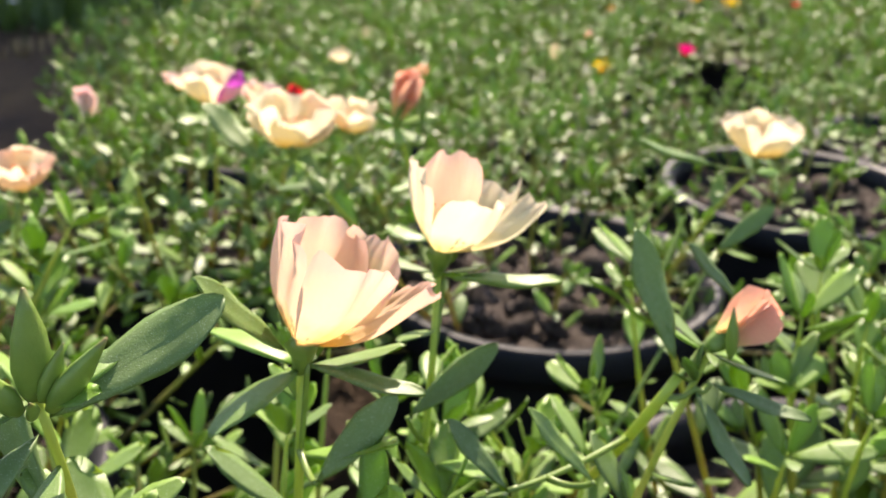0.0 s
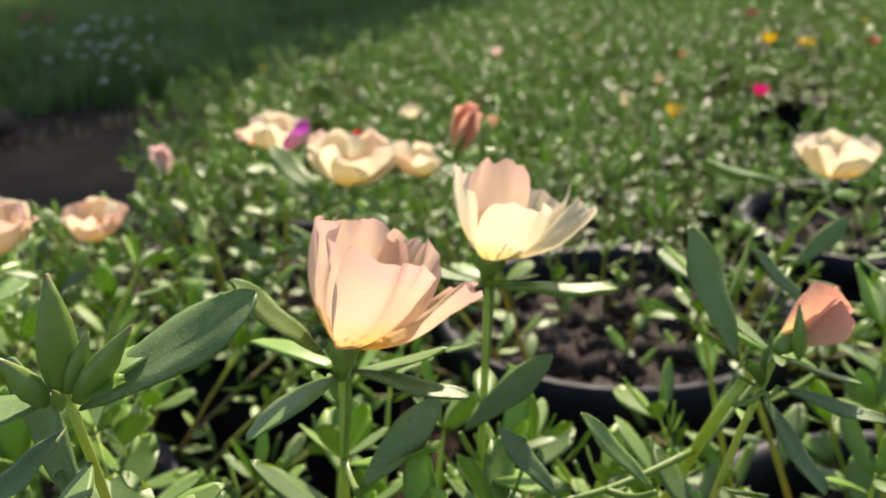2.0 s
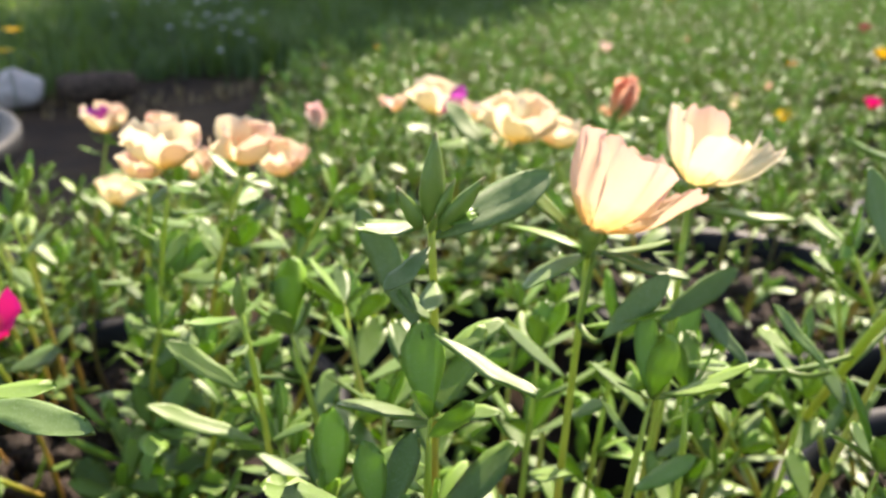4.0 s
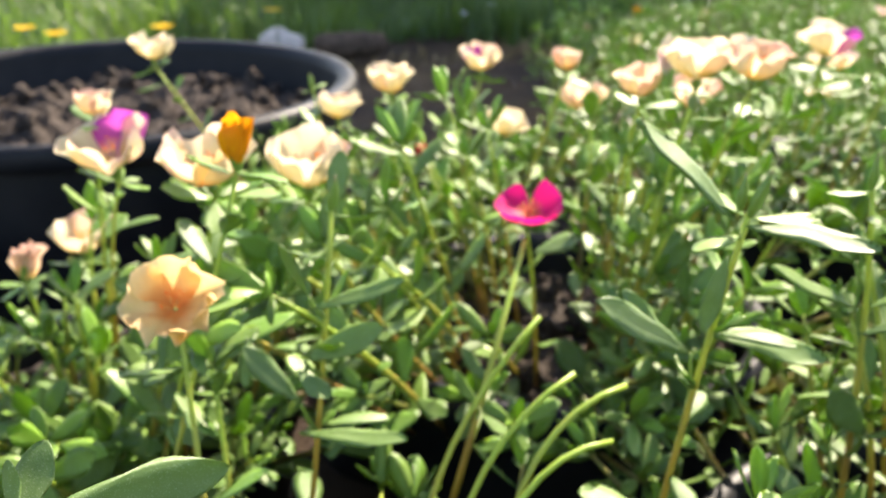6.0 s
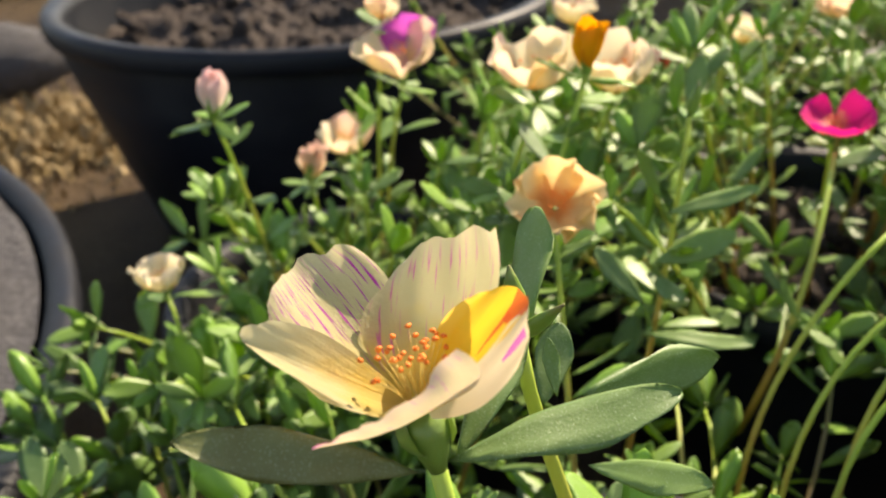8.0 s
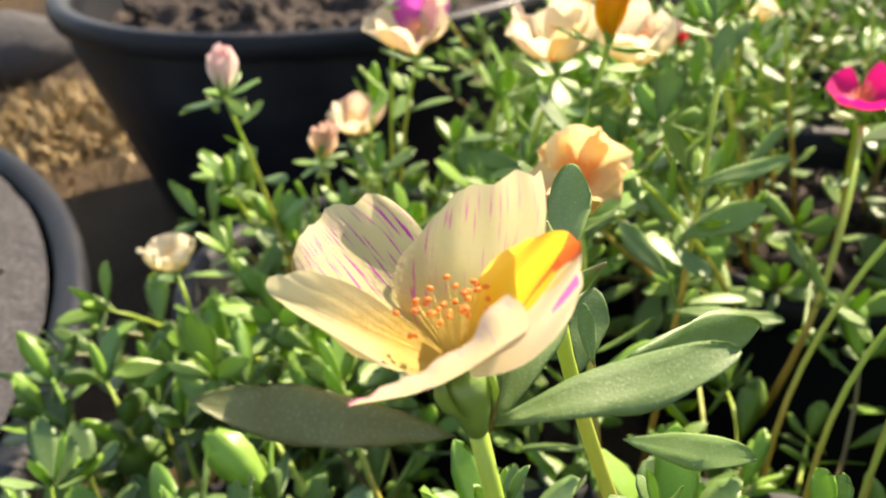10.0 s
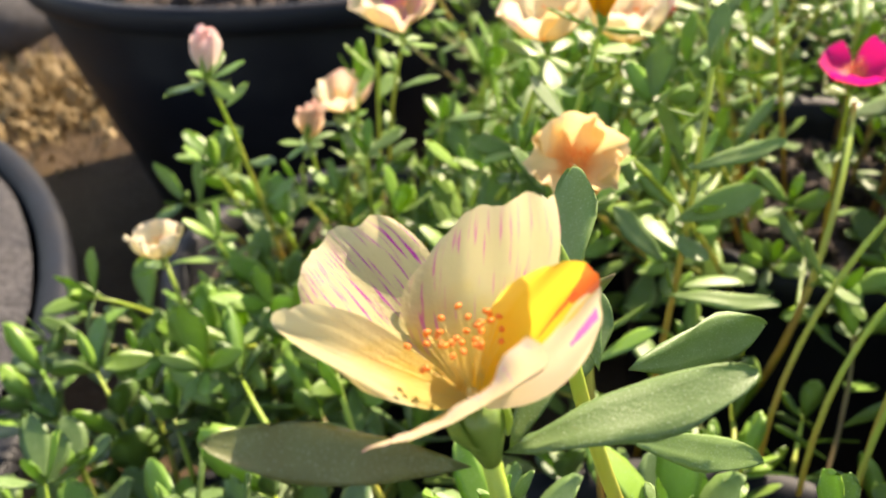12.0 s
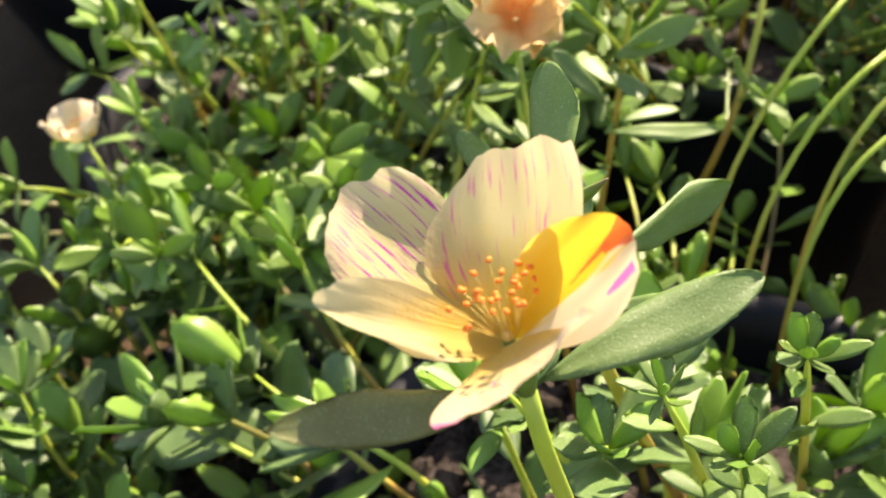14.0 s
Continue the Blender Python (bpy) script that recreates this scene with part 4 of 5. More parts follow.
# green buds: foot of the bud, size, lean
BUDS = [
    ((0.0440, 0.1860, 0.4300), 0.0195, (0.05, 0.0)), ((0.0420, 0.1840, 0.4290), 0.0115, (-0.55, -0.2)), ((0.0460, 0.1845, 0.4285), 0.0150, (0.85, 0.1)), ((0.0440, 0.1830, 0.4285), 0.0070, (0.1, -0.8)), ((0.0450, 0.1850, 0.4300), 0.0105, (0.45, 0.1)),
    ((-0.0550, 0.1794, 0.3960), 0.014, (0.35, 0.0)), ((-0.0575, 0.1800, 0.3970), 0.011, (0.05, 0.0)), ((-0.0050, 0.2400, 0.3850), 0.013, (0.0, 0.0)),
    ((-0.1765, 0.2200, 0.3780), 0.013, (0.15, 0.0)), ((0.190, 0.222, 0.398), 0.014, (-0.1, 0.0)), ((-0.001, 0.765, 0.315), 0.014, (0.25, 0.0)),
    ((-0.040, 0.500, 0.362), 0.014, (0.05, 0.0)), ((0.030, 0.560, 0.345), 0.013, (-0.1, 0.0)), ((0.175, 0.478, 0.385), 0.015, (0.1, 0.0)),
    ((-0.290, 0.620, 0.330), 0.013, (-0.1, 0.0)), ((-0.394, 0.288, 0.333), 0.010, (-0.6, 0.0)), ((-0.384, 0.288, 0.333), 0.010, (0.6, 0.0)),
]
tall_stems = {}
TALL = {0: (0.0442, 0.225, 0.262), 5: (-0.072, 0.205, 0.232), 7: (0.003, 0.238, 0.236), 8: (-0.190, 0.200, 0.232), 11: None, 12: None, 14: None}
for k, (at, size, lean) in enumerate(BUDS):
    plant = nearest(at[0], at[1])
    up = Vector((lean[0], lean[1], 1)).normalized()
    if k in TALL:
        tall_stems[k] = stand(plant, at, (0, 0, 1), rng, 0.027, 0.017, 0.25, 2, 0.006, 0.0013, Vector(TALL[k]) if TALL[k] else None)[0]
    bud_on(plant, at, up, size, rng)

# flowers of the far plants: place, petal length, petals
FAR_BLOOMS = [
    ((0.528, 1.900, 0.233), PINK), ((0.588, 2.454, 0.205), CREAM), ((0.742, 2.685, 0.205), CREAM), ((0.660, 1.520, 0.190), CREAM),
    ((0.358, 1.654, 0.206), CREAM), ((0.260, 1.310, 0.243), CREAM), ((0.034, 1.659, 0.208), CREAM), ((0.060, 2.004, 0.220), ORANGE),
    ((-0.05, 1.837, 0.205), PEACH), ((0.921, 1.877, 0.205), ORANGE), ((0.766, 1.625, 0.205), PEACH), ((0.360, 1.233, 0.240), SALMON),
    ((0.825, 2.258, 0.205), SALMON), ((1.405, 2.484, 0.205), MAGENTA), ((1.052, 3.375, 0.205), RED), ((1.101, 3.259, 0.205), YELLOW),
    ((1.525, 2.149, 0.205), YELLOW), ((1.181, 1.984, 0.205), YELLOW), ((1.212, 1.885, 0.205), YELLOW), ((1.372, 1.880, 0.205), RED),
    ((1.329, 3.042, 0.205), RED), ((0.690, 1.390, 0.195), YELLOW), ((0.198, 2.035, 0.205), CREAM), ((0.189, 1.016, 0.250), CREAM), ((0.864, 1.442, 0.205), MAGENTA),
]
for at, petal in FAR_BLOOMS:
    plant = min(far_plants, key=lambda p: math.hypot(p.location.x - at[0], p.location.y - at[1]))
    up = Vector((rng.uniform(-0.2, 0.2), rng.uniform(-0.3, 0.1), 1)).normalized()
    base = Vector(at) - up * 0.016
    bloom = flower_on(plant, base, up, rng.uniform(0.020, 0.024) * (0.65 if petal in (SALMON, ORANGE, RED, PEACH) else 1.0), rng, rng.uniform(38, 52), [petal], 5, 0.22, 0.2, 0.4, 1.1, middle=False)
    foot = Vector((base.x * 0.6 + plant.location.x * 0.4, base.y * 0.6 + plant.location.y * 0.4, 0.134))
    stem, _ = leafy_stem(plant, foot, base, rng, 0.018, 0.014, 0.4, 3)
    for ob in (bloom, stem):
        ob.matrix_parent_inverse = plant.matrix_basis.inverted()
        ob.matrix_basis = Matrix.Translation(plant.location)


# ---- the large cream flower ----
def gold_half():
    """A petal gold on one half and cream on the other, with a red and a violet streak."""
    n = Nodes("petal_half_gold")
    uv = n.tree.nodes.new("ShaderNodeTexCoord").outputs["UV"]
    parts = n.add("ShaderNodeSeparateXYZ", Vector=uv)
    u, v = parts.outputs["X"], parts.outputs["Y"]
    wob = n.noise(3.0, 2.0, n.add("ShaderNodeCombineXYZ", X=n.math("MULTIPLY", u, 6.0), Y=v).outputs[0])
    uu = n.math("ADD", u, n.math("MULTIPLY", n.math("SUBTRACT", wob, 0.5), 0.26))
    us = n.math("ADD", u, n.math("MULTIPLY", n.math("SUBTRACT", wob, 0.5), 0.07))
    colour = n.ramp(uu, (0.38, (0.84, 0.68, 0.46)), (0.45, (0.90, 0.52, 0.03)), (0.85, (0.90, 0.56, 0.04)), (1.0, (0.90, 0.62, 0.10)))
    veins = n.noise(2.0, 3.0, n.add("ShaderNodeCombineXYZ", X=n.math("MULTIPLY", u, 16.0), Y=v).outputs[0])
    colour = n.mix(n.math("MULTIPLY", veins, 0.25), colour, (0.80, 0.50, 0.10))

    def streak(at, half, low, high, ink, under):
        taper = n.math("MULTIPLY", half, n.math("DIVIDE", n.math("SUBTRACT", v, low - 0.05), high - low))
        near = n.math("SUBTRACT", taper, n.math("ABSOLUTE", n.math("SUBTRACT", us, at)))
        on = n.math("MULTIPLY", n.math("GREATER_THAN", near, 0.0), n.math("MULTIPLY", n.math("GREATER_THAN", v, low), n.math("LESS_THAN", v, high)))
        return n.mix(n.math("MULTIPLY", on, 0.85), under, ink)

    colour = streak(0.50, 0.11, 0.80, 1.01, (0.80, 0.10, 0.03), colour)
    colour = streak(0.52, 0.025, 0.50, 0.86, (0.80, 0.12, 0.03), colour)
    colour = streak(0.21, 0.040, 0.72, 0.97, (0.62, 0.08, 0.46), colour)
    return n.finish(colour, 0.55, n.bump(veins, 0.3, 0.0005), colour, 0.62, spec=0.25)


HALF_GOLD = gold_half()
rng = random.Random(5)
plant = near_plants[0][0]
off = plant.location
calyx_at = Vector((-0.2042, 0.0168, 0.4010))
axis = Vector((-0.22, 0.02, 1.0)).normalized()
main = part("flower", calyx_bm(calyx_at - off, axis, 0.0122), CALYX, plant, "cream flower streaked with violet, one petal half gold")
root = calyx_at + axis * 0.0062
# tip, width, bow, cup, ruffle, colour, way of the rim, highest place of the rim, hanging corner, how pointed
for tip, width, bow, curl, wave, petal, side, peak, drop, point in [
    ((-0.2270, 0.0280, 0.4205), 0.0185, 0.16, 0.34, 0.06, STREAKED, None, -0.15, 0.0, 0.24), ((-0.2070, 0.0328, 0.4251), 0.0208, 0.16, 0.38, 0.07, FAINT, None, -0.42, 0.0, 0.36),
    ((-0.1930, 0.0172, 0.4252), 0.0138, 0.10, 0.25, 0.05, HALF_GOLD, (-0.60, 0.66, 0.30), -0.05, 0.0, 0.30), ((-0.2255, 0.0112, 0.4202), 0.0090, 0.17, 0.50, 0.06, PALE, (0.20, -0.93, -0.30), -0.10, 0.0, 0.46),
    ((-0.2046, 0.0010, 0.4212), 0.0204, 0.20, 0.14, 0.10, TIPPED, (0.86, 0.34, 0.33), 0.1, 0.08, 0.10),
]:
    tip = Vector(tip)
    out = tip - root
    out = (out - axis * out.dot(axis)).normalized()
    child("petal", petal_mesh(root + out * 0.0008 - off, tip - off, axis, width, bow, curl, wave, petal, rng, 0.6, 26, 26, side, peak, drop, 0.05, point), main)
throat = bmesh.new()
bmesh.ops.create_icosphere(throat, subdivisions=2, radius=1.0, matrix=Matrix.Translation(root - off + axis * 0.0006) @ Matrix.Diagonal((0.0008, 0.0008, 0.0006, 1)))
part("throat", throat, FILAMENT, main, "greenish yellow throat")
stamens(main, root - off + Vector((0.0006, -0.0010, 0.0)), axis, 0.0150, rng, 34)

SMOOTH_LEAF = leaf_arrays(0.27, 0.065, 0.06, 0.02, 12, 0.75)
SLIM_LEAF = leaf_arrays(0.23, 0.06, -0.10, 0.03, 12, 0.75, 0.2)
big_leaf, slim_leaf = raw_mesh("leaf", *SMOOTH_LEAF, BROAD_LEAF), raw_mesh("leaf", *SLIM_LEAF, BROAD_LEAF)
olive_leaf = raw_mesh("leaf", *SLIM_LEAF, OLIVE_LEAF)


def placed_leaf(stem, plant, root, tip, up, me, wide=1.0):
    root, tip = Vector(root), Vector(tip)
    child("leaf", me, stem, aimed(root - plant.location, tip - root, up, (tip - root).length, wide))


def bare_stem(plant, points, thick, material=STEM):
    line = curve_line(*(Vector(p) - plant.location for p in points), 9)
    bm = bmesh.new()
    tube(bm, line, [thick * (1.1 - 0.3 * k / 9) for k in range(10)], 10)
    stem = part("stem", bm, material, plant)
    standing.append((plant, stem, line))
    return stem


stem = bare_stem(plant, ((-0.150, 0.050, 0.226), (-0.196, 0.024, 0.33), (-0.2035, 0.0168, 0.3975)), 0.0016)
placed_leaf(stem, plant, (-0.2022, 0.0170, 0.3990), (-0.1732, 0.0316, 0.4028), (0.05, -0.28, 1.0), big_leaf, 0.9)
placed_leaf(stem, plant, (-0.2055, 0.0150, 0.3980), (-0.2300, -0.0010, 0.4110), (-0.2, -0.75, 0.6), olive_leaf, 0.85)
placed_leaf(stem, plant, (-0.2020, 0.0200, 0.3965), (-0.1960, 0.0380, 0.4080), (0.0, -0.6, 0.5), slim_leaf)
stem = bare_stem(plant, ((-0.150, 0.090, 0.226), (-0.196, 0.062, 0.350), (-0.2001, 0.0544, 0.3945)), 0.0016)
placed_leaf(stem, plant, (-0.1995, 0.0554, 0.3950), (-0.2013, 0.0800, 0.4065), (-0.45, -0.9, 0.1), big_leaf, 1.5)
placed_leaf(stem, plant, (-0.1900, 0.0620, 0.3790), (-0.1677, 0.0920, 0.3712), (-0.2, -0.9, 0.25), big_leaf, 0.9)
placed_leaf(stem, plant, (-0.1900, 0.0800, 0.3480), (-0.1646, 0.0701, 0.3550), (0.0, -0.4, 0.9), big_leaf)
placed_leaf(stem, plant, (-0.2090, 0.0710, 0.3840), (-0.2180, 0.0800, 0.3930), (-0.3, -1, 0.4), big_leaf, 1.30)
placed_leaf(stem, plant, (-0.1980, 0.0680, 0.3710), (-0.1970, 0.0820, 0.3810), (0.1, -1, 0.4), big_leaf, 1.50)
placed_leaf(stem, plant, (-0.1950, 0.0660, 0.3750), (-0.1980, 0.0720, 0.3840), (0.2, -1, 0.3), big_leaf, 1.00)
placed_leaf(stem, plant, (-0.2030, 0.0660, 0.3730), (-0.2130, 0.0570, 0.3850), (0, -0.5, 0.9), big_leaf, 1.10)
placed_leaf(stem, plant, (-0.2050, 0.0680, 0.3740), (-0.2090, 0.0670, 0.3840), (-0.5, -1, 0.4), big_leaf, 1.30)
for lean, size in (((-0.1, -0.1, 1.0), 0.0150), ((0.75, -0.1, 0.8), 0.0115), ((-0.7, 0.0, 0.9), 0.0100)):
    bud_on(plant, (-0.2001, 0.0544, 0.3948), lean, size, rng)
for foot, top in [((-0.15, 0.07, 0.226), (-0.182, 0.046, 0.362)), ((-0.14, 0.06, 0.226), (-0.168, 0.040, 0.352)), ((-0.13, 0.08, 0.226), (-0.150, 0.070, 0.345)), ((-0.17, 0.06, 0.226), (-0.212, 0.060, 0.345))]:
    leafy_stem(plant, foot, top, rng, 0.017, 0.009, 0.55, 7)
# rosettes of round leaves low round the flower stem
for top, size in [((-0.190, 0.052, 0.336), 0.030), ((-0.166, 0.078, 0.300), 0.044), ((-0.134, 0.086, 0.284), 0.036), ((-0.114, 0.106, 0.272), 0.036), ((-0.178, 0.088, 0.312), 0.040), ((-0.215, 0.075, 0.318), 0.036),
                  ((-0.318, 0.104, 0.268), 0.046), ((-0.295, 0.118, 0.275), 0.044), ((-0.258, 0.092, 0.280), 0.044), ((-0.330, 0.170, 0.275), 0.038)]:
    foot = plant.location.lerp(Vector((top[0], top[1], plant.location.z)), 0.55)
    leafy_stem(plant, foot, top, rng, size, 0.022, 0.5, 8, 0.0014, leaves=WIDE_MESHES)

# leaves of the tall stems before the camera
plant = near_plants[1][0]
stem = tall_stems[5]
for root_at, tip_at, up in [
    ((-0.0580, 0.1795, 0.3940), (-0.0831, 0.1922, 0.4194), (0.5, -0.4, 0.6)), ((-0.0565, 0.1793, 0.3935), (-0.0249, 0.1681, 0.3940), (0.0, -0.2, 1.0)),
    ((-0.0590, 0.1800, 0.3850), (-0.0640, 0.1780, 0.3620), (-0.3, -1.0, 0.2)), ((-0.0640, 0.1850, 0.3600), (-0.0261, 0.1881, 0.3521), (0.0, -0.4, 1.0)),
]:
    placed_leaf(stem, plant, root_at, tip_at, up, slim_leaf)
stem = tall_stems[0]
for root_at, tip_at, up, wide in [
    ((0.0445, 0.1880, 0.4250), (0.0730, 0.2070, 0.4330), (0.1, -0.62, 0.7), 1.0), ((0.0440, 0.1840, 0.4250), (0.0340, 0.1700, 0.4200), (0.0, -0.2, 1.0), 1.0),
    ((0.0430, 0.1900, 0.4000), (0.0300, 0.2140, 0.4240), (-0.4, -0.7, 0.1), 0.85), ((0.0450, 0.1900, 0.4020), (0.0650, 0.1700, 0.3950), (0.0, 0.2, 1.0), 0.8),
]:
    placed_leaf(stem, plant, root_at, tip_at, up, big_leaf, wide)

# single leaves that stand out: root, tip, width, upper side, plant
LEAVES = [
    ((0.0850, 0.2230, 0.4120), (0.0670, 0.2240, 0.4300), 1.2, (0, -0.3, 1), 1),
    ((0.0890, 0.2210, 0.4100), (0.1120, 0.2130, 0.4030), 1.0, (0, -0.1, 1), 1),
    ((0.1160, 0.2460, 0.3760), (0.1410, 0.2510, 0.3910), 1.1, (0, -0.7, 0.8), 1),
    ((0.0880, 0.2060, 0.3910), (0.1060, 0.2110, 0.4060), 1.3, (-0.3, -0.8, 0.5), 1),
    ((0.1280, 0.2580, 0.4090), (0.1600, 0.2570, 0.4030), 0.8, (0, -0.1, 1), 1),
    ((0.1760, 0.2230, 0.3980), (0.1700, 0.2410, 0.4250), 1.2, (0.15, -0.75, 0.6), 2),
    ((0.2230, 0.2700, 0.3860), (0.2050, 0.2740, 0.4040), 0.9, (0.3, -0.7, 0.6), 2),
    ((0.1790, 0.2180, 0.3930), (0.1840, 0.2000, 0.3770), 1.1, (0.4, -0.8, 0.4), 2),
    ((0.1830, 0.2180, 0.3940), (0.2010, 0.2040, 0.3890), 0.9, (0, -0.3, 1), 2),
    ((0.1300, 0.2080, 0.3800), (0.1190, 0.2200, 0.3920), 1.1, (0.3, -0.8, 0.6), 2),
    ((0.1490, 0.2050, 0.3810), (0.1360, 0.2160, 0.3950), 0.9, (0.4, -0.7, 0.6), 2),
    ((0.0960, 0.4730, 0.3710), (0.0740, 0.5000, 0.3920), 1.4, (0.4, -0.8, 0.5), 4),
    ((0.2940, 0.4060, 0.3790), (0.2530, 0.4060, 0.3910), 0.7, (0, -0.2, 1), 4),
    ((0.2630, 0.3460, 0.3650), (0.2860, 0.3470, 0.3820), 1.1, (0, -0.7, 0.7), 2),
    ((0.1490, 0.6390, 0.2940), (0.1290, 0.6570, 0.3230), 1.2, (0, -0.8, 0.6), 5),
    ((-0.0050, 0.2430, 0.3590), (-0.0280, 0.2440, 0.3750), 1.1, (0.3, -0.6, 0.8), 1),
    ((-0.0020, 0.2430, 0.3420), (-0.0340, 0.2380, 0.3570), 0.9, (0, -0.3, 1), 1),
    ((-0.0020, 0.2390, 0.3340), (0.0240, 0.2330, 0.3460), 0.9, (0, -0.3, 1), 1),
    ((0.0020, 0.2270, 0.3020), (-0.0130, 0.2240, 0.3210), 1.9, (0, -1, 0.3), 1),
    ((-0.0640, 0.1910, 0.3490), (-0.0930, 0.1870, 0.3660), 1.2, (0.2, -0.6, 0.8), 1),
    ((-0.0670, 0.2000, 0.3430), (-0.0840, 0.2070, 0.3610), 1.2, (0.3, -0.8, 0.5), 1),
    ((-0.1770, 0.2230, 0.3770), (-0.1750, 0.2320, 0.3950), 1.5, (0.2, -0.9, 0.3), 0),
    ((-0.1830, 0.2100, 0.3520), (-0.1910, 0.2110, 0.3700), 1.2, (-0.4, -0.8, 0.2), 0),
    ((-0.1820, 0.2090, 0.3480), (-0.1520, 0.2160, 0.3560), 0.9, (0.0, -0.5, 0.8), 0),
    ((-0.1840, 0.2040, 0.3320), (-0.1580, 0.2090, 0.3430), 1.5, (0.0, -0.7, 0.6), 0),
    ((-0.1850, 0.2000, 0.3300), (-0.1730, 0.1920, 0.3250), 2.2, (0.0, -0.2, 1.0), 0),
    ((-0.1850, 0.2000, 0.3180), (-0.2040, 0.2010, 0.3370), 1.3, (0.2, -0.6, 0.8), 0),
    ((-0.1850, 0.1980, 0.3080), (-0.1490, 0.1960, 0.3080), 0.9, (0.0, -0.3, 1.0), 0),
    ((-0.1290, 0.2950, 0.2720), (-0.1430, 0.2970, 0.2900), 1.2, (0.3, -0.6, 0.8), 3),
    ((-0.1270, 0.2950, 0.2700), (-0.1050, 0.2930, 0.2590), 1.0, (0.0, -0.3, 1.0), 3),
    ((-0.1300, 0.2450, 0.2920), (-0.1400, 0.2400, 0.3110), 1.0, (0.3, -0.6, 0.8), 3),
    ((-0.1290, 0.2450, 0.2900), (-0.1180, 0.2300, 0.2900), 1.1, (0.0, -0.3, 1.0), 3),
]
bare_stem(near_plants[2][0], ((0.2180, 0.3630, 0.2400), (0.1540, 0.2090, 0.3810), (0.1760, 0.2210, 0.3950)), 0.0016)
bare_stem(near_plants[3][0], ((-0.1450, 0.2600, 0.2240), (-0.1290, 0.2250, 0.3000), (-0.1170, 0.3150, 0.3330)), 0.0014)
for root_at, tip_at, wide, up, number in LEAVES:
    plant = near_plants[number][0]
    root = Vector(root_at) - plant.location
    choice = [(p, stem) for owner, stem, line in standing if owner is plant for p in line[2:] if p.z < root.z]
    p, stem = min(choice, key=lambda c: (c[0] - root).length)
    if (p - root).length > 0.004:
        stem = bare_stem(plant, (p + plant.location, (p.lerp(root, 0.6) - Vector((0, 0, 0.003))) + plant.location, root + plant.location), 0.0008, CALYX)
    placed_leaf(stem, plant, root_at, tip_at, up, big_leaf, wide * 0.82)

# bare bent stems at the edge of the front pot
plant = near_plants[1][0]
for k in range(4):
    a, b = rng.uniform(-0.018, 0.018), rng.uniform(-0.02, 0.02)
    line = [Vector((-0.132 + a, 0.168 + b, 0.225)), Vector((-0.136 + a, 0.180 + b, 0.312 + a)), Vector((-0.092 + a, 0.208 + b, 0.322 + b))]
    bm = bmesh.new()
    tube(bm, [p - plant.location for p in curve_line(*line, 10)], [0.0010] * 11, 8)
    part("stem", bm, STEM, plant, "bare arching yellowish stem")
for k in range(10):
    tip = Vector((rng.uniform(-0.125, -0.02), rng.uniform(0.06, 0.20), rng.uniform(0.235, 0.280)))
    if clear_of_gap(*tip):
        leafy_stem(plant, plant.location.lerp(Vector((tip.x, tip.y, plant.location.z)), 0.75), tip, rng, 0.030, 0.013, 0.1, 5)


# ---- grass, weeds and stones beyond the bed ----
def blades(name, count, area, rng_seed, tall, label, category, material=GRASS):
    r = np.random.RandomState(rng_seed)
    pts = area(r, count)
    n = len(pts)
    ang, lean = r.uniform(0, 2 * np.pi, n), r.uniform(0.1, 0.75, n)
    clump = np.array([noise.noise(Vector((p[0] * 2.2, p[1] * 2.2, 1.0))) for p in pts])
    h = tall * r.uniform(0.45, 1.1, n) * (1 + 0.8 * clump)
    w = r.uniform(0.0025, 0.006, n)
    d = np.stack([np.cos(ang), np.sin(ang), np.zeros(n)], 1)
    s = np.stack([-np.sin(ang), np.cos(ang), np.zeros(n)], 1)
    up = np.array([0, 0, 1.0])
    base = np.column_stack([pts, np.full(n, -0.03)])
    mid = base + up * (h * 0.6)[:, None] + d * (h * lean * 0.25)[:, None]
    tip = base + up * (h * (1.0 - 0.35 * lean))[:, None] + d * (h * lean * 0.9)[:, None]
    v = np.stack([base - s * w[:, None], base + s * w[:, None], mid - s * w[:, None] * 0.8, mid + s * w[:, None] * 0.8, tip], 1).reshape(-1, 3)
    k = 5 * np.arange(n)[:, None]
    t = np.concatenate([k + [0, 1, 3], k + [0, 3, 2], k + [2, 3, 4]], 0)
    ob = new(name, raw_mesh(name, v, t, material))
    return tagged(ob, label, category, kind="stuff")


def lawn_area(r, count):
    p = np.column_stack([r.uniform(-5.0, 2.2, count), r.uniform(1.9, 8.0, count)])
    limit = np.interp(p[:, 0], [-2.2, -1.4, -1.0, -0.5, 0.2], [2.0, 2.15, 2.65, 2.95, 3.1]) + 0.08 * np.sin(p[:, 0] * 9)
    edge = np.array([bed_edge(min(y, 4.8)) for y in p[:, 1]]) - 0.05
    return p[(p[:, 1] > limit) & (p[:, 0] < edge) & (np.abs(p[:, 0]) < 0.85 * p[:, 1] + 0.8)]


blades("grass", 90000, lawn_area, 3, 0.20, "tall uncut green grass beyond the bare earth", "grass")


def weed_area(r, count):
    p = np.column_stack([r.uniform(-1.6, 0.4, count), r.uniform(0.9, 3.1, count)])
    keep = np.array([noise.noise(Vector((x * 1.7, y * 1.7, 8.0))) > 0.28 for x, y in p])
    edge = np.array([bed_edge(y) for y in p[:, 1]]) - 0.05
    return p[keep & (p[:, 0] < edge) & (np.hypot(p[:, 0] + 0.626, p[:, 1] - 0.935) > 0.32)]


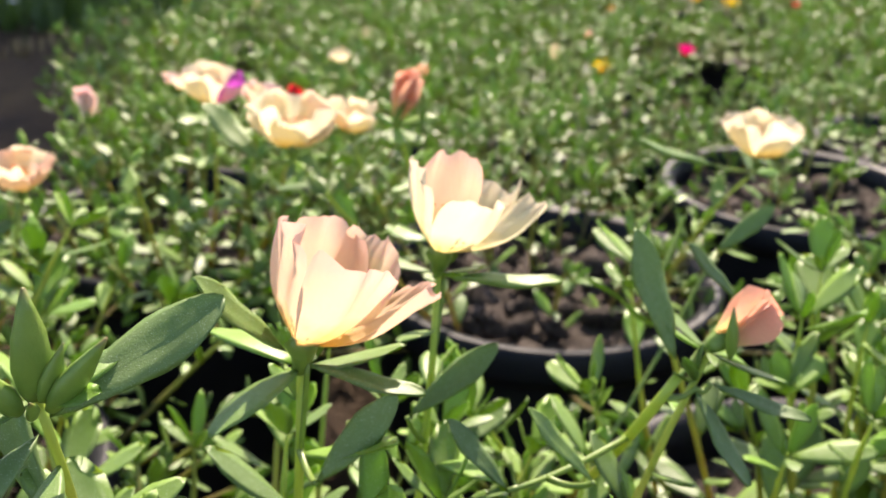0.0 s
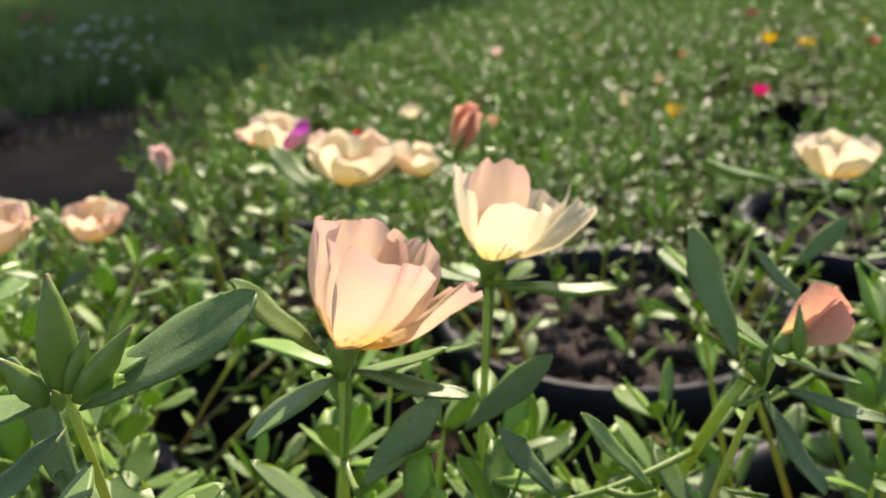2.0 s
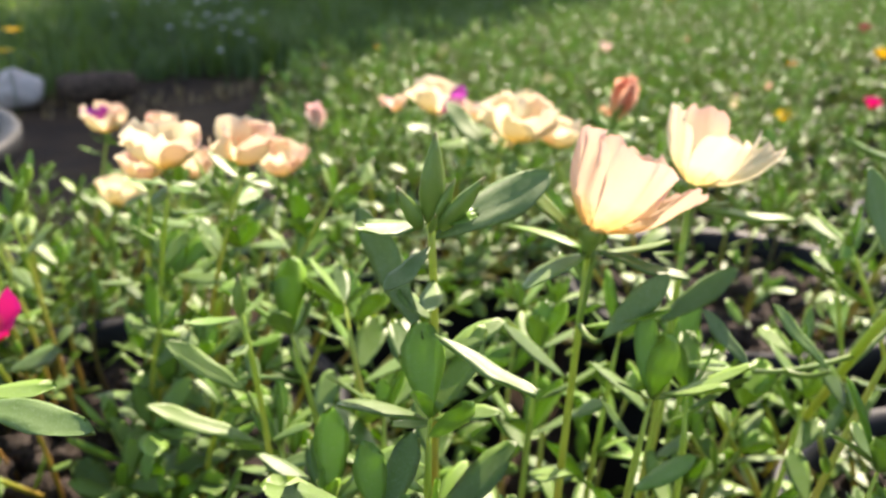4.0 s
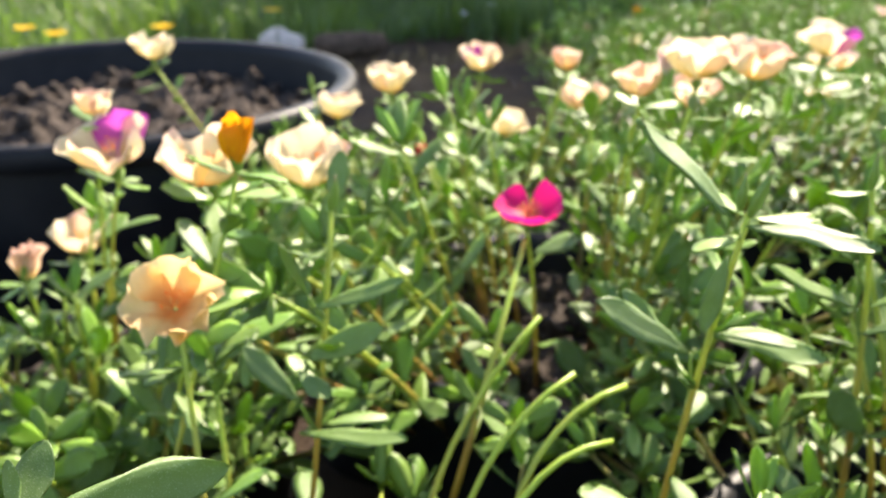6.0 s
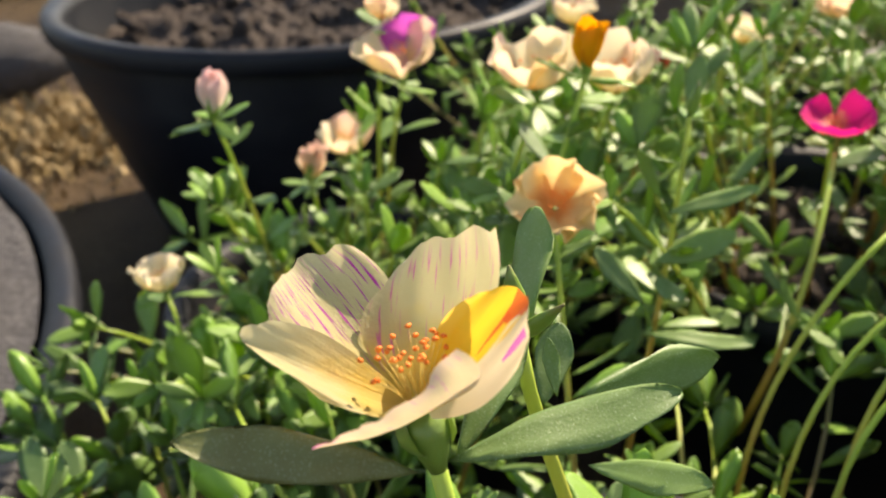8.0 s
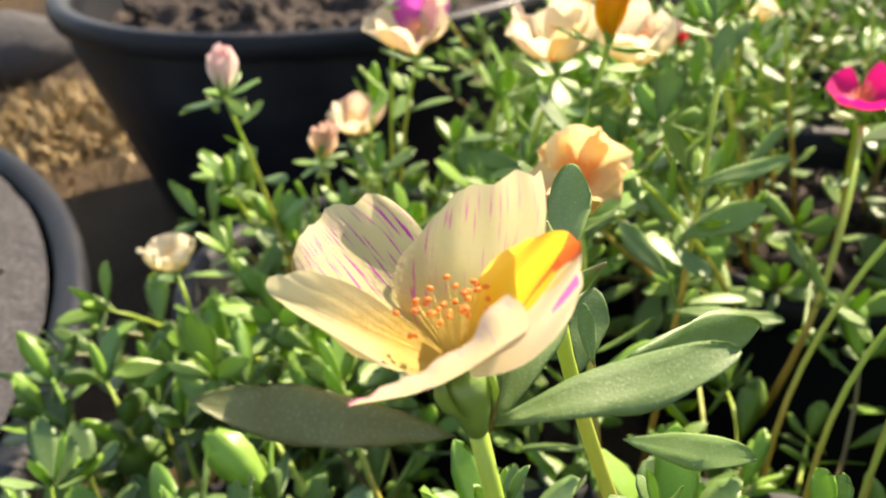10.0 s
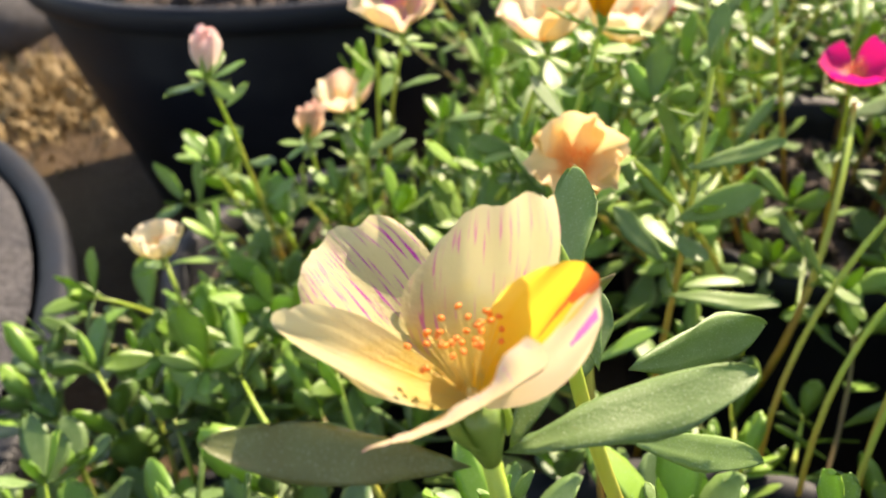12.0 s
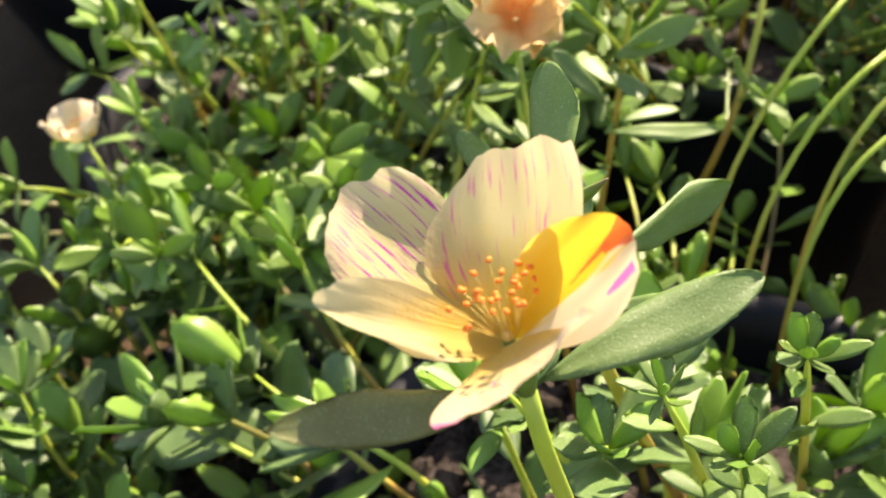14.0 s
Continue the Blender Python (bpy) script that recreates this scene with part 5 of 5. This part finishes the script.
def tuft_area(r, count):
    return np.column_stack([r.normal(-1.10, 0.11, count), r.normal(1.12, 0.10, count)])


blades("dry_grass", 1500, tuft_area, 12, 0.050, "tuft of short dry ochre grass on bare earth", "dry grass", STRAW)
blades("straw", 2600, weed_area, 9, 0.05, "scattered dry straw and weeds on the earth", "straw", STRAW)


def stone(at, size, seed, material, name, label, category):
    bm = bmesh.new()
    bmesh.ops.create_icosphere(bm, subdivisions=4, radius=1.0)
    for v in bm.verts:
        v.co *= 1 + 0.22 * noise.noise(v.co * 1.3 + Vector((seed, 0, 0))) + 0.06 * noise.noise(v.co * 5 + Vector((seed, 2, 0)))
        v.co = Vector((v.co.x * size[0], v.co.y * size[1], max(v.co.z * size[2], -size[2] * 0.75)))
    ob = new(name, mesh_of(name, bm, material))
    ob.location = at
    return tagged(ob, label, category)


stone((-0.90, 2.52, 0.03), (0.068, 0.05, 0.055), 1.0, STONE, "stone", "pale weathered stone at the edge of the grass", "stone")
stone((-1.12, 2.44, 0.02), (0.080, 0.06, 0.035), 4.0, STONE, "stone", "pale flat stone lying on bare earth", "stone")
log_bm = bmesh.new()
tube(log_bm, [Vector((-0.79 + 0.024 * k, 2.54 + 0.012 * k + 0.008 * math.sin(k * 2.0), 0.03)) for k in range(8)], [0.036, 0.042, 0.040, 0.042, 0.039, 0.041, 0.036, 0.032], 14)
tagged(new("log", mesh_of("log", log_bm, BARK)), "short brown weathered log on bare earth", "log")


trunk_bm = bmesh.new()
tube(trunk_bm, [Vector((-1.25 - 0.075 * k, 1.30 - 0.066 * k + 0.008 * math.sin(k * 1.7), 0.062)) for k in range(11)], [0.030] + [0.066 + 0.004 * math.sin(2.3 * k) for k in range(10)], 18)
tagged(new("log", mesh_of("log", trunk_bm, GREY_SOIL)), "thick grey weathered log on dry earth behind the pot", "log")


def wildflower(at, size, material, label):
    plant = new("wildflower")
    plant.location = (at[0], at[1], -0.02)
    bm = bmesh.new()
    top = Vector((0, 0, at[2] + 0.02))
    tube(bm, curve_line(Vector((0.01, 0, 0)), Vector((0.015, 0.01, top.z * 0.5)), top, 5), [0.002] * 6, 5)
    part("stem", bm, GRASS, plant)
    for k in range(7):
        a = k * 0.8976
        tip = top + Vector((math.cos(a) * size, math.sin(a) * size, size * 0.3))
        child("petal", petal_mesh(top, tip, (0, 0, 1), size * 0.8, 0.05, 0.2, 0.1, material, rng, 0.0, 3, 3), plant)
    return tagged(plant, label, "flower", "wild flowers in the grass")


rng = random.Random(31)
WILD_YELLOW = [(-1.312, 3.003, 0.140), (-1.222, 3.107, 0.140), (-1.021, 2.897, 0.140), (-1.071, 2.136, 0.140), (-0.893, 2.459, 0.140), (-1.459, 1.864, 0.140), (-1.406, 2.084, 0.140), (-1.283, 2.009, 0.140)]
WILD_PINK = [(-0.835, 3.932, 0.200), (-0.726, 3.749, 0.200), (-0.829, 3.815, 0.200)]
for x, y, z in WILD_YELLOW:
    wildflower((x, y, z), 0.028, YELLOW, "small yellow wild flower standing in tall grass")
for x, y, z in WILD_PINK:
    wildflower((x, y, z), 0.022, MAGENTA, "small pink wild flower standing in tall grass")
for k in range(34):
    wildflower((rng.gauss(-0.50, 0.13), rng.gauss(3.1, 0.14), rng.uniform(0.10, 0.24)), 0.012, WHITE_BLOOM, "tiny white wild flower standing in tall grass")


# ---- an added tree, out of view, to shade the earth and the grass ----
def tree(at, crown_points, seed):
    r = random.Random(seed)
    ob = new("tree")
    ob.location = at
    bm = bmesh.new()
    fork = Vector((0, 0, 1.7))
    tube(bm, [Vector((0, 0, -0.05)), Vector((0.03, 0.02, 0.5)), Vector((-0.02, 0.0, 1.1)), fork], [0.16, 0.12, 0.105, 0.09], 12)
    part("trunk", bm, BARK, ob)
    verts, tris, n = [], [], 0
    shape, faces = leaf_arrays(0.45, 0.02, 0.1, 0.02, 3, 0.7)
    for p, radius in crown_points:
        c = Vector(p) - Vector(at)
        bm = bmesh.new()
        bend = fork.lerp(c, 0.5) + Vector((r.uniform(-0.15, 0.15), r.uniform(-0.15, 0.15), 0.25))
        tube(bm, curve_line(fork - Vector((0, 0, 0.1)), bend, c, 6), [0.06, 0.05, 0.042, 0.034, 0.026, 0.018, 0.010], 7)
        part("limb", bm, BARK, ob)
        for _ in range(int(3000 * radius * radius)):
            d = Vector((r.gauss(0, 1), r.gauss(0, 1), r.gauss(0, 0.7))).normalized() * radius * r.random() ** 0.4
            m = np.array(aimed(c + d, (r.uniform(-1, 1), r.uniform(-1, 1), r.uniform(-0.8, 0.4)), (r.uniform(-0.5, 0.5), r.uniform(-0.5, 0.5), 1), r.uniform(0.09, 0.16)))
            verts.append(shape @ m[:3, :3].T + m[:3, 3])
            tris.append(faces + n)
            n += len(shape)
    crown = child("crown", raw_mesh("crown", np.concatenate(verts), np.concatenate(tris), FAR_LEAF), ob)
    crown["kind"] = "stuff"
    return tagged(ob, "leafy tree added out of view to shade the bare earth", "tree")


# Ground to be shaded: centre, radius; a crown clump stands sunward of each.
SHADE = [((-1.0, 5.2), 0.7), ((-0.5, 1.7), 0.42), ((-0.28, 2.25), 0.5), ((-0.58, 2.6), 0.4), ((0.1, 3.2), 0.7), ((-0.6, 3.5), 0.75), ((0.4, 4.3), 0.7), ((-0.4, 4.6), 0.8), ((0.9, 5.2), 0.8), ((-0.2, 5.9), 1.0), ((1.0, 6.6), 1.0), ((-0.75, 4.3), 0.5), ((-1.2, 5.7), 0.8), ((-0.3, 5.3), 0.6), ((0.3, 5.4), 0.6), ((-0.45, 2.9), 0.45)]
high = 2.6
way = SUN_WAY / SUN_WAY.z * high
tree((1.1, 7.9, 0.0), [((x + way.x, y + way.y, high + 0.25 * math.sin(3 * k)), r) for k, ((x, y), r) in enumerate(SHADE)], 77)
